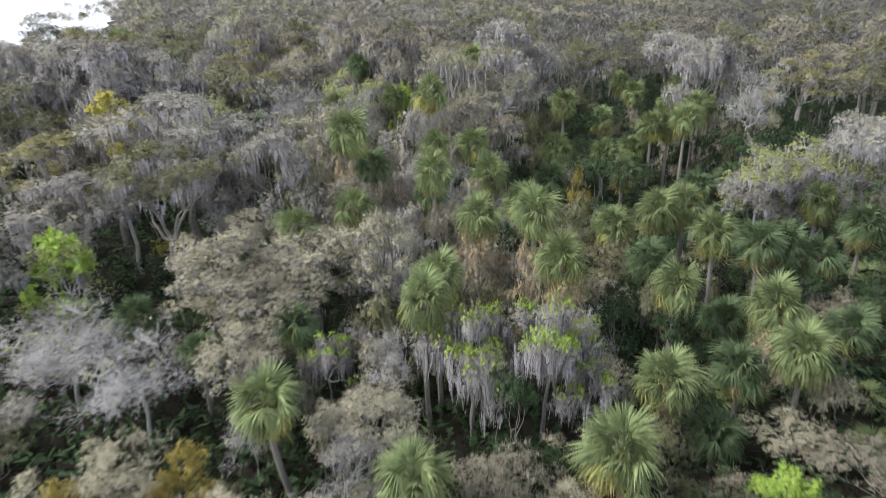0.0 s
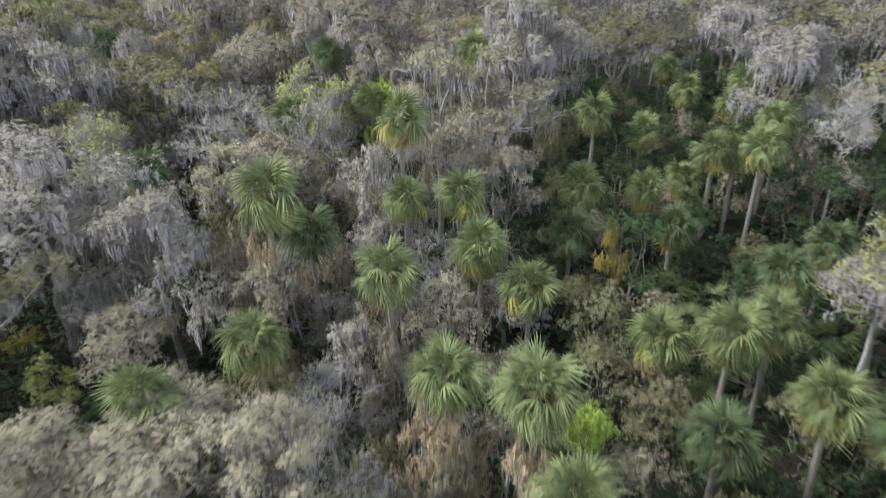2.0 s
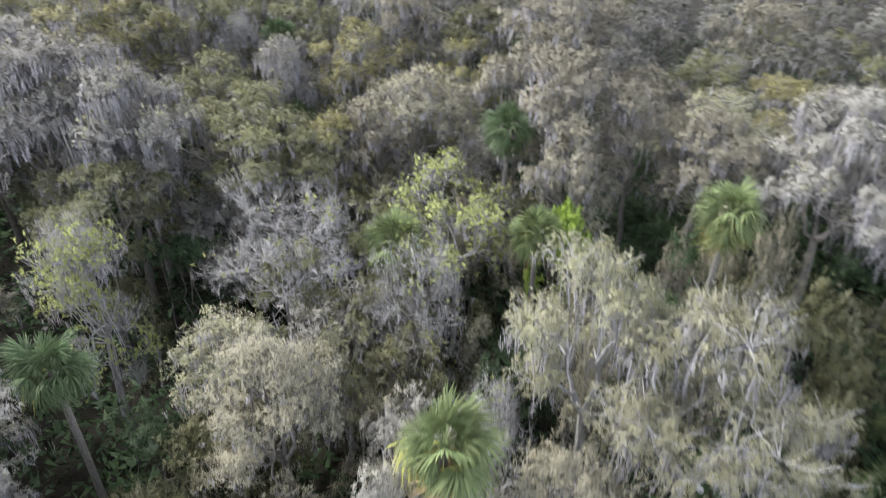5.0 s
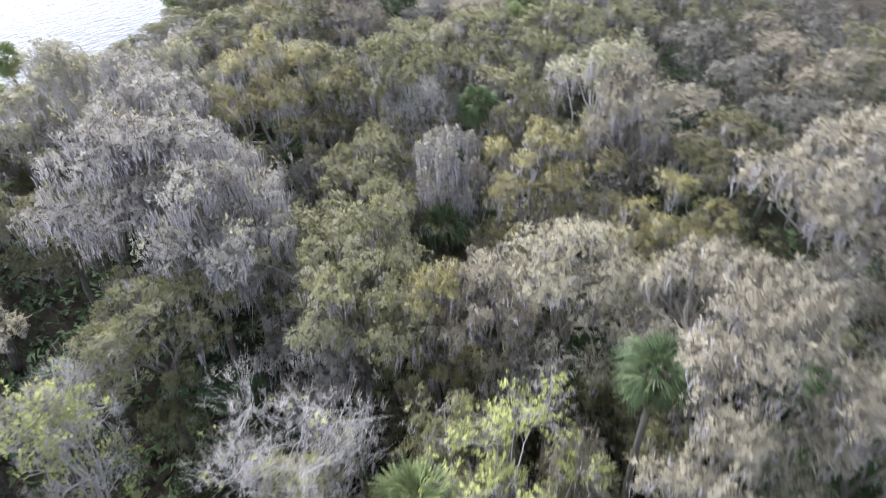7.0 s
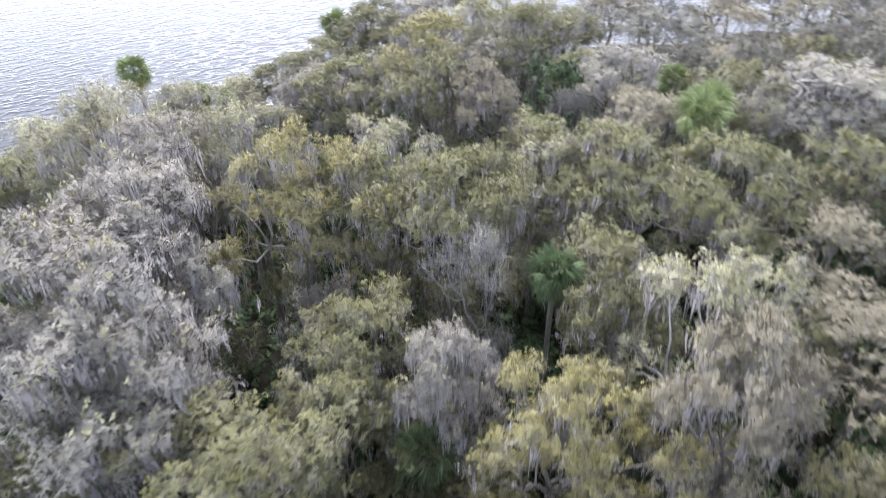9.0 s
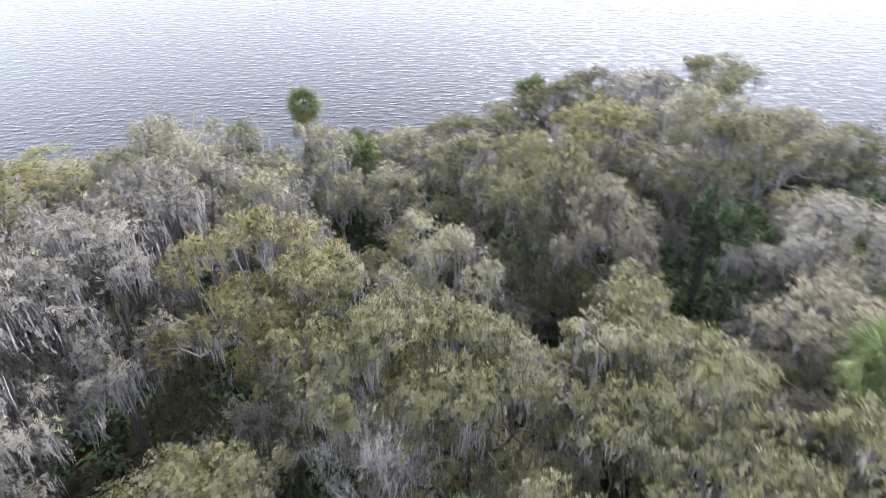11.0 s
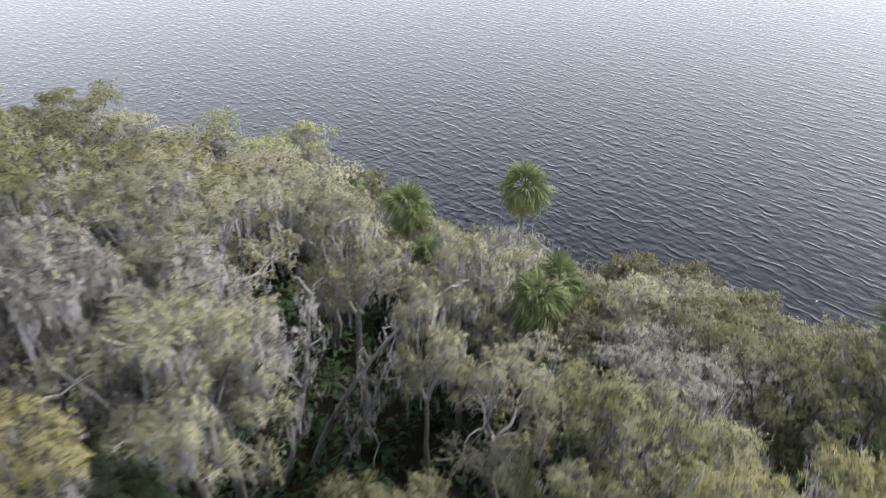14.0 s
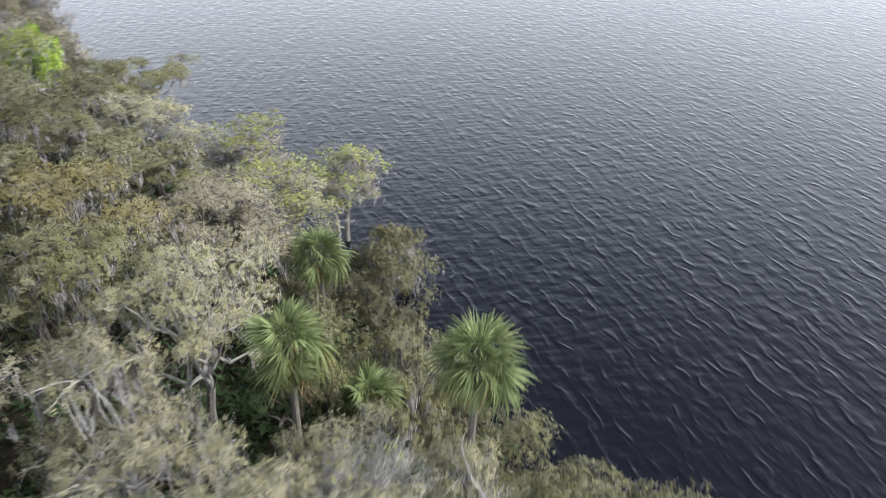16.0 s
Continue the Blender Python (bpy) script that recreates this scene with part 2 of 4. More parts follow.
al.new(chop, ap.inputs["Normal"])


# ---------------------------------------------------------------- land and lake
SHORE = ((60, -140), (20, -60), (-10, -18), (-28, 8), (-42, 25), (-55, 41), (-65, 52), (-73, 61), (-79, 68), (-86, 79), (-94, 88),
         (-101, 98), (-106, 113), (-109, 135), (-113, 180), (-128, 250), (-150, 320), (-190, 420), (-260, 600))
LAKE = np.array(SHORE + ((-700, 1500), (-1900, 1500), (-1900, -1500), (200, -1500)), float)


def shore_distance(x, y):
    """Metres from the shoreline, positive on land."""
    x, y = np.asarray(x, float), np.asarray(y, float)
    best, inside = np.full(x.shape, 1e9), np.zeros(x.shape, bool)
    for a, b in zip(LAKE, np.roll(LAKE, -1, axis=0)):
        d = b - a
        s = np.clip(((x - a[0]) * d[0] + (y - a[1]) * d[1]) / (d @ d), 0, 1)
        best = np.minimum(best, np.hypot(x - a[0] - s * d[0], y - a[1] - s * d[1]))
        cross = (a[1] > y) != (b[1] > y)
        if d[1]:
            inside ^= cross & (x < d[0] * (y - a[1]) / d[1] + a[0])
    return np.where(inside, -best, best)


def ground_height(x, y):
    d = shore_distance(x, y)
    lumps = 0.25 * np.sin(x * 0.31 + 1.3) * np.sin(y * 0.27) + 0.15 * np.sin(x * 0.83 + y * 0.61)
    return np.clip(d * 0.07, -2.5, 0.9) + lumps * np.clip(d * 0.1 + 0.4, 0, 1)


def mesh_object(name, verts, faces, mat, parent=None, label=""):
    me = bpy.data.meshes.new(name)
    me.from_pydata(np.asarray(verts).tolist(), [], [list(f) for f in faces])
    me.materials.append(mat)
    ob = new(name, me)
    ob.parent = parent
    return tagged(ob, label)


axis = np.sinh(np.linspace(-1, 1, 181) * 4.2)
axis = axis / axis[-1] * 2600
gx, gy = np.meshgrid(axis - 25, axis + 70)
cells = np.arange(180 * 181).reshape(180, 181)[:, :180].ravel()
quads = np.c_[cells, cells + 1, cells + 182, cells + 181]
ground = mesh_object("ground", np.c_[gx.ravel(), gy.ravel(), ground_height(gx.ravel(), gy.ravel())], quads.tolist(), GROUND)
ground.data.polygons.foreach_set("use_smooth", [True] * len(ground.data.polygons))
tagged(ground, "muddy forest floor with leaf litter, darkened for canopy shade", "ground", kind="structure")
lake = mesh_object("water", [(-1900, -1500, 0), (200, -1500, 0), (200, 1500, 0), (-1900, 1500, 0)], [(0, 1, 2, 3)], WATER)
tagged(lake, "dark rippled lake water under an overcast sky", "lake", kind="structure")


# ---------------------------------------------------------------- plant pieces
UP = np.array([0.0, 0.0, 1.0])


def unit(v):
    return v / np.maximum(np.linalg.norm(v, axis=-1, keepdims=True), 1e-9)


def curve(a, b, sag, steps):
    """A bowed line from a to b."""
    s = np.linspace(0, 1, steps)[:, None]
    return a * (1 - s) + b * s + np.asarray(sag) * (4 * s * (1 - s))


def tube(points, r0, r1, sides=5):
    points = np.asarray(points, float)
    n = len(points)
    way = unit(np.gradient(points, axis=0))
    side = unit(np.cross(way, np.array([0.31, 0.77, 0.55])))
    other = np.cross(way, side)
    ang = np.arange(sides) / sides * 2 * math.pi
    radius = np.linspace(r0, r1, n)[:, None, None]
    ring = (side[:, None] * np.cos(ang)[None, :, None] + other[:, None] * np.sin(ang)[None, :, None]) * radius
    verts = (points[:, None] + ring).reshape(-1, 3)
    faces = [(i * sides + k, i * sides + (k + 1) % sides, (i + 1) * sides + (k + 1) % sides, (i + 1) * sides + k)
             for i in range(n - 1) for k in range(sides)]
    return verts, faces


def joined(pieces):
    """Several pieces as one: points, faces and, for leaves and moss, the way that their clump faces."""
    verts, faces, ways, base = [], [], [], 0
    for v, f, *way in pieces:
        verts.append(v)
        faces += [tuple(i + base for i in q) for q in f]
        ways.append(way[0] if way else np.zeros((len(v), 3)))
        base += len(v)
    return np.concatenate(verts), faces, np.concatenate(ways)


def outward(rng, v, c, mid, loose):
    """The way that a piece of a crown faces: out of its clump, out of the crown and up."""
    return unit(v * 0.6 + unit(c - mid) * 0.4 + UP * 0.4 + rng.normal(size=v.shape) * loose)


def facing(verts, order, way):
    """Turn each face so that its front looks that way."""
    face_way = np.cross(verts[order[:, 1]] - verts[order[:, 0]], verts[order[:, 2]] - verts[order[:, 0]])
    turned = np.sum(face_way * way, axis=1) < 0
    order[turned] = order[turned][:, ::-1]
    return order.tolist()


def over_clumps(rng, centres, radii, each, flat, inner=0.4):
    c, r = np.repeat(centres, each, axis=0), np.repeat(radii, each)[:, None]
    v = unit(rng.normal(size=c.shape))
    v[:, 2] = np.where(v[:, 2] < -0.4, -v[:, 2], v[:, 2])
    lumps = 1 + 0.22 * np.sin(v[:, :1] * 5 + c[:, :1] * 3) * np.sin(v[:, 1:2] * 5 + c[:, 1:2] * 3) + 0.12 * np.sin(v[:, 2:] * 9 + c[:, 2:])
    return c, v, c + v * r * lumps * (inner + (1.05 - inner) * rng.random((len(c), 1)) ** 0.45) * np.array([1, 1, flat])


def sprays(rng, centres, radii, each, long, wide, twiggy=0.0, flat=0.75, hang=0.0):
    """Broad sprays of leaves laid over rounded clumps."""
    c, v, p = over_clumps(rng, centres, radii, each, flat)
    n = len(c)
    normal = unit(v * 0.8 + UP * 0.5 + rng.normal(size=(n, 3)) * 0.45)
    aim = rng.normal(size=(n, 3)) * (1 - 0.6 * twiggy) + (v * 0.9 + UP * 0.45) * twiggy - UP * hang
    t = unit(aim - normal * np.sum(aim * normal, axis=1, keepdims=True))
    b = np.cross(normal, t)
    size = rng.uniform(0.6, 1.4, (n, 1))
    t, b = t * size * long / 2, b * size * wide / 2
    verts = np.stack([p - t * 0.7 - b, p + t, p - t * 0.7 + b], axis=1).reshape(-1, 3)
    way = outward(rng, v, c, centres.mean(axis=0) - UP * 2, 0.12)
    return verts, facing(verts, np.arange(n * 3).reshape(-1, 3), way), np.repeat(way, 3, axis=0)


def tufts(rng, centres, radii, each, long, wide, twiggy=0.0, flat=0.75, hang=0.0, blades=7):
    """Twig ends: small bunches of narrow leaves that fan out from one point."""
    c, v, p = over_clumps(rng, centres, radii, max(1, round(each / blades)), flat, 0.55)
    head = unit(v * (0.5 + 0.5 * twiggy) + UP * (0.25 + 0.5 * twiggy - 1.1 * hang) + rng.normal(size=v.shape) * (0.5 - 0.2 * twiggy))
    way = outward(rng, v, c, centres.mean(axis=0) - UP * 2, 0.18)
    p, head, way = (np.repeat(q, blades, axis=0) for q in (p, head, way))
    n = len(p)
    aim = unit(head + rng.normal(size=(n, 3)) * (0.5 - 0.25 * hang)) * rng.uniform(0.6, 1.4, (n, 1)) * long
    side = unit(np.cross(aim, way + rng.normal(size=(n, 3)) * 0.5)) * wide * rng.uniform(0.7, 1.2, (n, 1)) * 0.5
    p = p + rng.normal(size=(n, 3)) * 0.06
    verts = np.stack([p - side, p + aim, p + side], axis=1).reshape(-1, 3)
    return verts, facing(verts, np.arange(n * 3).reshape(-1, 3), way), np.repeat(way, 3, axis=0)


def drips(rng, roots, shortest, longest, wide, ribbons=5):
    """Moss that hangs in pointed beards: ribbons that start apart and draw together to a tip."""
    n = len(roots)
    reach = np.repeat(shortest + (longest - shortest) * rng.random(n) ** 1.8, ribbons)
    root = np.repeat(roots, ribbons, axis=0)
    m = len(root)
    off = rng.normal(size=(m, 2)) * (0.09 + 0.07 * reach)[:, None]
    length = reach * np.clip(1.1 - 1.1 * np.hypot(off[:, 0], off[:, 1]), 0.3, 1.1) * rng.uniform(0.7, 1.1, m)
    turn = rng.random(m) * math.pi
    side = np.c_[np.cos(turn), np.sin(turn), np.zeros(m)] * (wide * rng.uniform(0.6, 1.4, m))[:, None] * 0.5
    wind = np.c_[np.repeat(rng.normal(size=(n, 2)) * 0.1, ribbons, axis=0), np.zeros(m)] * length[:, None]
    top = root + np.c_[off, rng.normal(size=m) * 0.1]
    mid = root + np.c_[off * 0.8, -length * 0.45] + wind * 0.3 + np.c_[rng.normal(size=(m, 2)) * 0.04, np.zeros(m)]
    tip = root + np.c_[off * 0.3, -length] + wind
    verts = np.stack([top - side * 0.6, top + side * 0.6, mid + side, tip, mid - side], axis=1).reshape(-1, 3)
    out = unit(np.c_[roots[:, :2] * 0.2, np.ones(n)])
    way = unit(np.repeat(out, ribbons, axis=0) + np.c_[unit(off + 1e-6), np.zeros(m)] * 0.35 + rng.normal(size=(m, 3)) * 0.08)
    return verts, facing(verts, np.arange(m * 5).reshape(-1, 5), way), np.repeat(way, 5, axis=0)


def crown_plan(rng, lobes, per, reach, high, deep, lobe, flat):
    """A spreading crown: flattened lobes on the limbs, with gaps between, and the clumps of twigs over each lobe."""
    k = np.arange(lobes)
    out = np.sqrt((k + 0.35) / lobes)
    ang = k * 2.39996 + rng.random() * 6.28 + rng.normal(size=lobes) * 0.3
    wob = 1 + 0.2 * np.sin(2 * ang + rng.random() * 6) + 0.14 * np.sin(3 * ang + rng.random() * 6)
    size = lobe * rng.uniform(0.7, 1.3, lobes)
    x, y = (reach - lobe * 0.5) * out * wob * np.cos(ang), (reach - lobe * 0.5) * out * wob * np.sin(ang)
    z = high - size * flat - (deep - lobe * flat) * out ** 2 * rng.uniform(0.5, 1.1, lobes) - deep * rng.uniform(0, 0.2, lobes)
    low = (rng.random(lobes) < 0.4) & (out > 0.3)
    z = np.where(low, z - deep * rng.uniform(0.3, 0.95, lobes), z)
    keep = rng.random(lobes) > 0.07
    hubs, size = np.c_[x, y, z][keep], size[keep]
    n = len(hubs)
    owner = np.repeat(np.arange(n), per)
    v = rng.normal(size=(n * per, 3))
    v[:, 2] = np.abs(v[:, 2]) * 0.9 - 0.25
    v = unit(v)
    centres = hubs[owner] + v * (size[owner] * rng.uniform(0.6, 1.0, n * per))[:, None] * np.array([1, 1, flat])
    radii = size[owner] * rng.uniform(0.3, 0.52, n * per)
    return hubs, size, centres, radii, owner, v


def crooked(rng, a, b, rough, steps):
    """A limb from a to b with kinks in it."""
    line = curve(a, b, rng.normal(size=3) * rough * 0.6, steps)
    line[1:-1] += rng.normal(size=(steps - 2, 3)) * rough * 0.25
    return line


def limb_work(rng, hubs, centres, owner, fork, girth, fine, twig, light=False):
    """Trunk, crooked main limbs, boughs to each lobe, twigs to each clump."""
    bend = rng.normal(size=2) * 0.6
    top = np.array([bend[0], bend[1], fork])
    trunk = [tube(crooked(rng, np.array([0, 0, -0.6]), top, 0.5, 6), girth * 1.25, girth * 0.75, 7)]
    limbs = []
    sector = ((np.arctan2(hubs[:, 1], hubs[:, 0]) + math.pi) / 6.2832 * 5).astype(int) % 5
    for s in range(5):
        mine = np.where(sector == s)[0]
        if not len(mine):
            continue
        mid = hubs[mine].mean(axis=0)
        elbow = top * 0.45 + mid * 0.55 - UP * 0.4
        limbs.append(tube(crooked(rng, top, elbow, 0.5, 5), girth * 0.5, girth * 0.3, 5))
        for h in mine:
            limbs.append(tube(crooked(rng, elbow, hubs[h], 0.5, 5), girth * 0.28, girth * 0.1, 4))
    for c, o in () if light else zip(centres, owner):
        start = hubs[o] - UP * 0.15
        limbs.append(tube(crooked(rng, start, c, 0.2, 3), girth * 0.1, girth * 0.05, 3))
        for _ in range(fine):
            way = unit(c - hubs[o] + UP * 0.25 + rng.normal(size=3) * 0.55)
            limbs.append(tube(crooked(rng, start + (c - start) * rng.uniform(0.3, 1.0), c + way * rng.uniform(0.4, 1.0) * twig, 0.15, 3), girth * 0.06, girth * 0.02, 3))
    return trunk, limbs


def shared(name, pieces, mat):
    verts, faces, ways = joined(pieces)
    me = bpy.data.meshes.new(name)
    me.from_pydata(verts.tolist(), [], faces)
    me.materials.append(mat)
    if ways.any():
        me.polygons.foreach_set("use_smooth", [True] * len(faces))
        me.normals_split_custom_set_from_vertices(ways.tolist())
    return me


def make_tree(seed, high, reach, lobes, leaf_mat, each, size, moss, wood, per=9, fine=0, twig=1.0, twiggy=0.0, fork=0.5, leaf_share=1.0,
              extra=None, deep=4.0, lobe=1.8, flat=0.5, core=10, hang=0.0, card=(0.55, 0.3), inner=26, girth=0.019, light=False):
    """The meshes of one tree: trunk, limbs, crown, moss."""
    rng = np.random.default_rng(seed)
    hubs, lobe_size, centres, radii, owner, v = crown_plan(rng, lobes, per, reach, high, deep, lobe, flat)
    trunk, limbs = limb_work(rng, hubs, centres, owner, min(high * fork, high - deep - 0.3), high * girth, fine, twig, light)
    parts = [("trunk", shared("trunk", trunk, GREY_BARK if wood is PALE_BARK and each and core else wood)), ("branchwork", shared("branchwork", limbs, wood))]
    some = rng.random(len(centres)) < leaf_share
    if each:
        layers = [tufts(rng, centres[some], radii[some], each, size[0], size[1], twiggy, flat=0.8, hang=hang)]
        if core:
            layers.append(sprays(rng, centres[some], radii[some], core, card[0], card[1], max(twiggy, 0.25), flat=0.8, hang=hang))
            layers.append(sprays(rng, hubs - UP * 0.1 * lobe, lobe_size * 0.8, inner, 0.9, 0.5, 0.2, flat=flat))
        crown = shared("crown", layers, leaf_mat)
        if core:
            crown.materials.append(SPRAY[leaf_mat.name])
            crown.polygons.foreach_set("material_index", [0] * len(layers[0][1]) + [1] * (len(layers[1][1]) + len(layers[2][1])))
        parts.append(("crown", crown))
    if extra:
        few = (v[:, 2] > 0.1) & (rng.random(len(v)) < extra[1])
        parts.append((extra[3], shared(extra[3], [tufts(rng, centres[few] + UP * 0.3, radii[few], extra[2], 0.26, 0.10, 0.4)], extra[0])))
    if moss:
        count, shortest, longest = moss
        hung = np.repeat(np.arange(len(centres)), np.where(v[:, 2] < 0.35, 2 * count, count))
        off = rng.normal(size=(len(hung), 3)) * radii[hung][:, None] * np.array([0.7, 0.7, 0.25])
        roots = centres[hung] + off - UP * 0.35 * radii[hung][:, None]
        rim = v[hung, 2] < 0.35
        if longest > 3:
            roots, rim = roots[::2], rim[::2]
        long = drips(rng, roots[rim], shortest, longest, 0.13, 5 if longest < 3 else 15)
        short = drips(rng, roots[~rim], shortest * 0.6, longest * 0.45, 0.12, 4)
        thin = drips(rng, roots[rim][::2], shortest, longest * 1.15, 0.05, 5)
        if light:
            short, thin = (drips(rng, roots[:1], 0.2, 0.3, 0.1, 1) for _ in range(2))
        drape = shared("moss", [long, short, thin], MOSS_VEIL)
        drape.materials.append(MOSS)
        drape.polygons.foreach_set("material_index", [0] * (len(long[1]) + len(short[1])) + [1] * len(thin[1]))
        parts.append(("moss", drape))
    return high, reach, parts


def kind(text, category, count, seed, high, reach, lobes, leaf_mat, each, size, moss, wood, **more):
    return text, category, [make_tree(seed + k, high, reach, lobes, leaf_mat[k % len(leaf_mat)], each, size, moss, wood, **more) for k in range(count)]


KINDS = {
    "mossy_oak": kind("live oak draped in long grey hanging moss", "tree", 3, 10, 18, 5.5, 23, [MOSSY], 28, (0.30, 0.045), (2, 0.5, 2.6), OAK_BARK,
                      deep=4.6, lobe=1.55, fine=1, hang=0.6, core=12, extra=(GREYGREEN, 0.3, 21, "top_leaves")),
    "olive_oak": kind("live oak with a dense olive-green crown and a little moss", "tree", 3, 20, 18, 5.5, 26, [OLIVE], 35, (0.22, 0.075), (1, 0.4, 1.8), OAK_BARK,
                      deep=4.4, lobe=1.42, core=14),
    "golden_oak": kind("oak with an olive-gold crown, pale limbs and some moss", "tree", 2, 30, 18, 5.5, 24, [GOLD], 35, (0.22, 0.075), (1, 0.5, 2.0), GREY_BARK,
                       deep=4.4, lobe=1.32, fine=1, core=13),
    "dry_tree": kind("leafless tree with a haze of beige dry twigs and some moss", "tree", 3, 40, 18, 5.5, 30, [BEIGE], 28, (0.34, 0.035), (1, 0.3, 1.0), OAK_BARK,
                     deep=5.2, lobe=1.5, flat=0.75, twiggy=0.7, fine=1, core=12, card=(0.5, 0.22)),
    "mauve_oak": kind("oak with thin mauve-beige foliage and grey moss skirts", "tree", 2, 45, 18, 5.5, 22, [MAUVE], 35, (0.30, 0.05), (1, 0.4, 1.8), OAK_BARK,
                      deep=4.4, lobe=1.5, twiggy=0.4, fine=1, core=13),
    "silver_oak": kind("oak with pale grey-green leaves, white limbs and grey moss", "tree", 3, 50, 18, 5.5, 23, [GREYGREEN], 28, (0.24, 0.055), (1, 0.5, 2.2), PALE_BARK,
                       deep=4.8, lobe=1.5, twiggy=0.3, fine=2, core=12, hang=0.5, card=(0.6, 0.24)),
    "bare_tree": kind("bare tree with whitish branches and few leaves", "tree", 2, 60, 18, 5.5, 15, [LEAF["pale_twigs"]], 35, (0.75, 0.022), (1, 0.3, 0.9), PALE_BARK,
                      per=11, fine=4, twig=1.7, twiggy=0.95, deep=6.0, lobe=1.9, flat=0.85, girth=0.0105, extra=(YELLOW, 0.14, 28, "young_growth"), core=0),
    "lime_tree": kind("pale-limbed tree just leafing out in yellow-green", "tree", 2, 70, 18, 5.5, 13, [YELLOW], 56, (0.23, 0.105), (1, 0.3, 1.2), PALE_BARK,
                      per=13, fine=3, twig=1.4, girth=0.012, deep=6.2, lobe=2.0, flat=0.85, leaf_share=0.9, core=0),
    "moss_tree": kind("tree curtained in grey moss with bright young leaves on top", "tree", 1, 80, 13, 5.5, 14, [MOSSY], 21, (0.34, 0.05), (3, 1.2, 4.0), PALE_BARK,
                      deep=4.0, lobe=1.7, fine=1, extra=(LIME, 0.85, 84, "young_growth"), core=10, hang=0.8),
    "evergreen_tree": kind("small tree with dense dark green leaves", "tree", 2, 90, 10, 3.5, 12, [EVERGREEN], 21, (0.28, 0.12), None, OAK_BARK,
                           light=True, per=7, deep=5.5, lobe=1.4, flat=0.7, fork=0.25, core=8),
    "shrub": kind("low thicket of olive-green leaves", "shrub", 2, 100, 6.5, 4.0, 12, [OLIVE], 21, (0.24, 0.08), None, OAK_BARK,
                  light=True, per=7, deep=3.6, lobe=1.4, flat=0.65, fork=0.2, core=10),
    "mossy_shrub": kind("olive bush hung with moss at the water's edge", "shrub", 2, 105, 6.5, 4.0, 18, [OLIVE], 35, (0.22, 0.075), (2, 0.4, 1.8), GREY_BARK,
                        per=8, deep=3.4, lobe=1.25, flat=0.6, fork=0.2, fine=1, core=12),
    "dry_shrub": kind("low thicket of brown-grey twigs", "shrub", 2, 110, 6.5, 4.0, 12, [MAUVE, BEIGE], 21, (0.38, 0.04), None, OAK_BARK,
                      per=7, deep=3.8, lobe=1.4, flat=0.7, fork=0.15, twiggy=0.7, fine=1, core=8),
    "tan_shrub": kind("thicket of dry tan leaves and vines under a palm", "shrub", 2, 115, 6.5, 4.0, 14, [TAN], 28, (0.34, 0.05), (1, 0.3, 1.0), OAK_BARK,
                      per=8, deep=3.6, lobe=1.3, flat=0.7, fork=0.15, hang=0.8, core=12),
    "lime_shrub": kind("bush of bright yellow-green young leaves", "shrub", 1, 120, 6.5, 2.6, 10, [LIME], 49, (0.22, 0.11), None, PALE_BARK,
                       per=7, deep=3.8, lobe=0.95, flat=0.8, fork=0.25, fine=1, core=8),
    "yellow_shrub": kind("slim tree with airy yellow leaves", "tree", 1, 125, 6.5, 2.6, 10, [YELLOW], 42, (0.22, 0.11), None, PALE_BARK,
                         per=7, deep=3.8, lobe=0.9, flat=0.8, fork=0.25, fine=2, core=3),
    "yellow_tree": kind("slender tree with yellow leaves above mossy oaks", "tree", 1, 128, 18, 2.8, 11, [LEAF["yellow_leaves"]], 70, (0.24, 0.11), None, PALE_BARK,
                        per=8, deep=7.5, lobe=1.0, flat=0.8, fine=1, girth=0.01, core=0),
    "rust_shrub": kind("bush with yellow-orange autumn leaves", "shrub", 1, 130, 6.5, 3.4, 12, [RUST], 42, (0.22, 0.10), None, OAK_BARK,
                       per=7, deep=3.4, lobe=1.15, flat=0.7, fork=0.25, fine=1, core=8),
    "young_mossy_oak": kind("slender young oak hung with grey moss", "tree", 2, 150, 9, 3.0, 9, [MOSSY], 21, (0.32, 0.05), (1, 0.4, 2.0), OAK_BARK,
                            per=6, deep=4.0, lobe=1.25, hang=0.6, core=8, inner=14),
    "young_olive_oak": kind("young oak with a loose olive-green crown", "tree", 2, 155, 11, 3.2, 13, [OLIVE], 28, (0.22, 0.075), (1, 0.4, 1.6), GREY_BARK,
                            per=7, deep=5.5, lobe=1.2, flat=0.6, core=9, inner=14),
    "young_dry_tree": kind("slender leafless tree with a haze of beige twigs", "tree", 2, 160, 9, 3.0, 10, [BEIGE], 21, (0.34, 0.035), None, OAK_BARK,
                           per=6, deep=4.0, lobe=1.2, flat=0.7, twiggy=0.7, fine=1, core=8, inner=14),
    "far_tree": kind("moss-grey forest tree among its neighbours", "tree", 4, 140, 17, 5.5, 13, [WOODS, OLIVE, MAUVE, WOODS], 14, (0.45, 0.12), (1, 0.5, 1.8), OAK_BARK,
                     light=True, per=6, deep=4.4, lobe=1.8, core=9, card=(1.0, 0.55)),
}
PLANTED = []
plant_rng = random.Random(5)


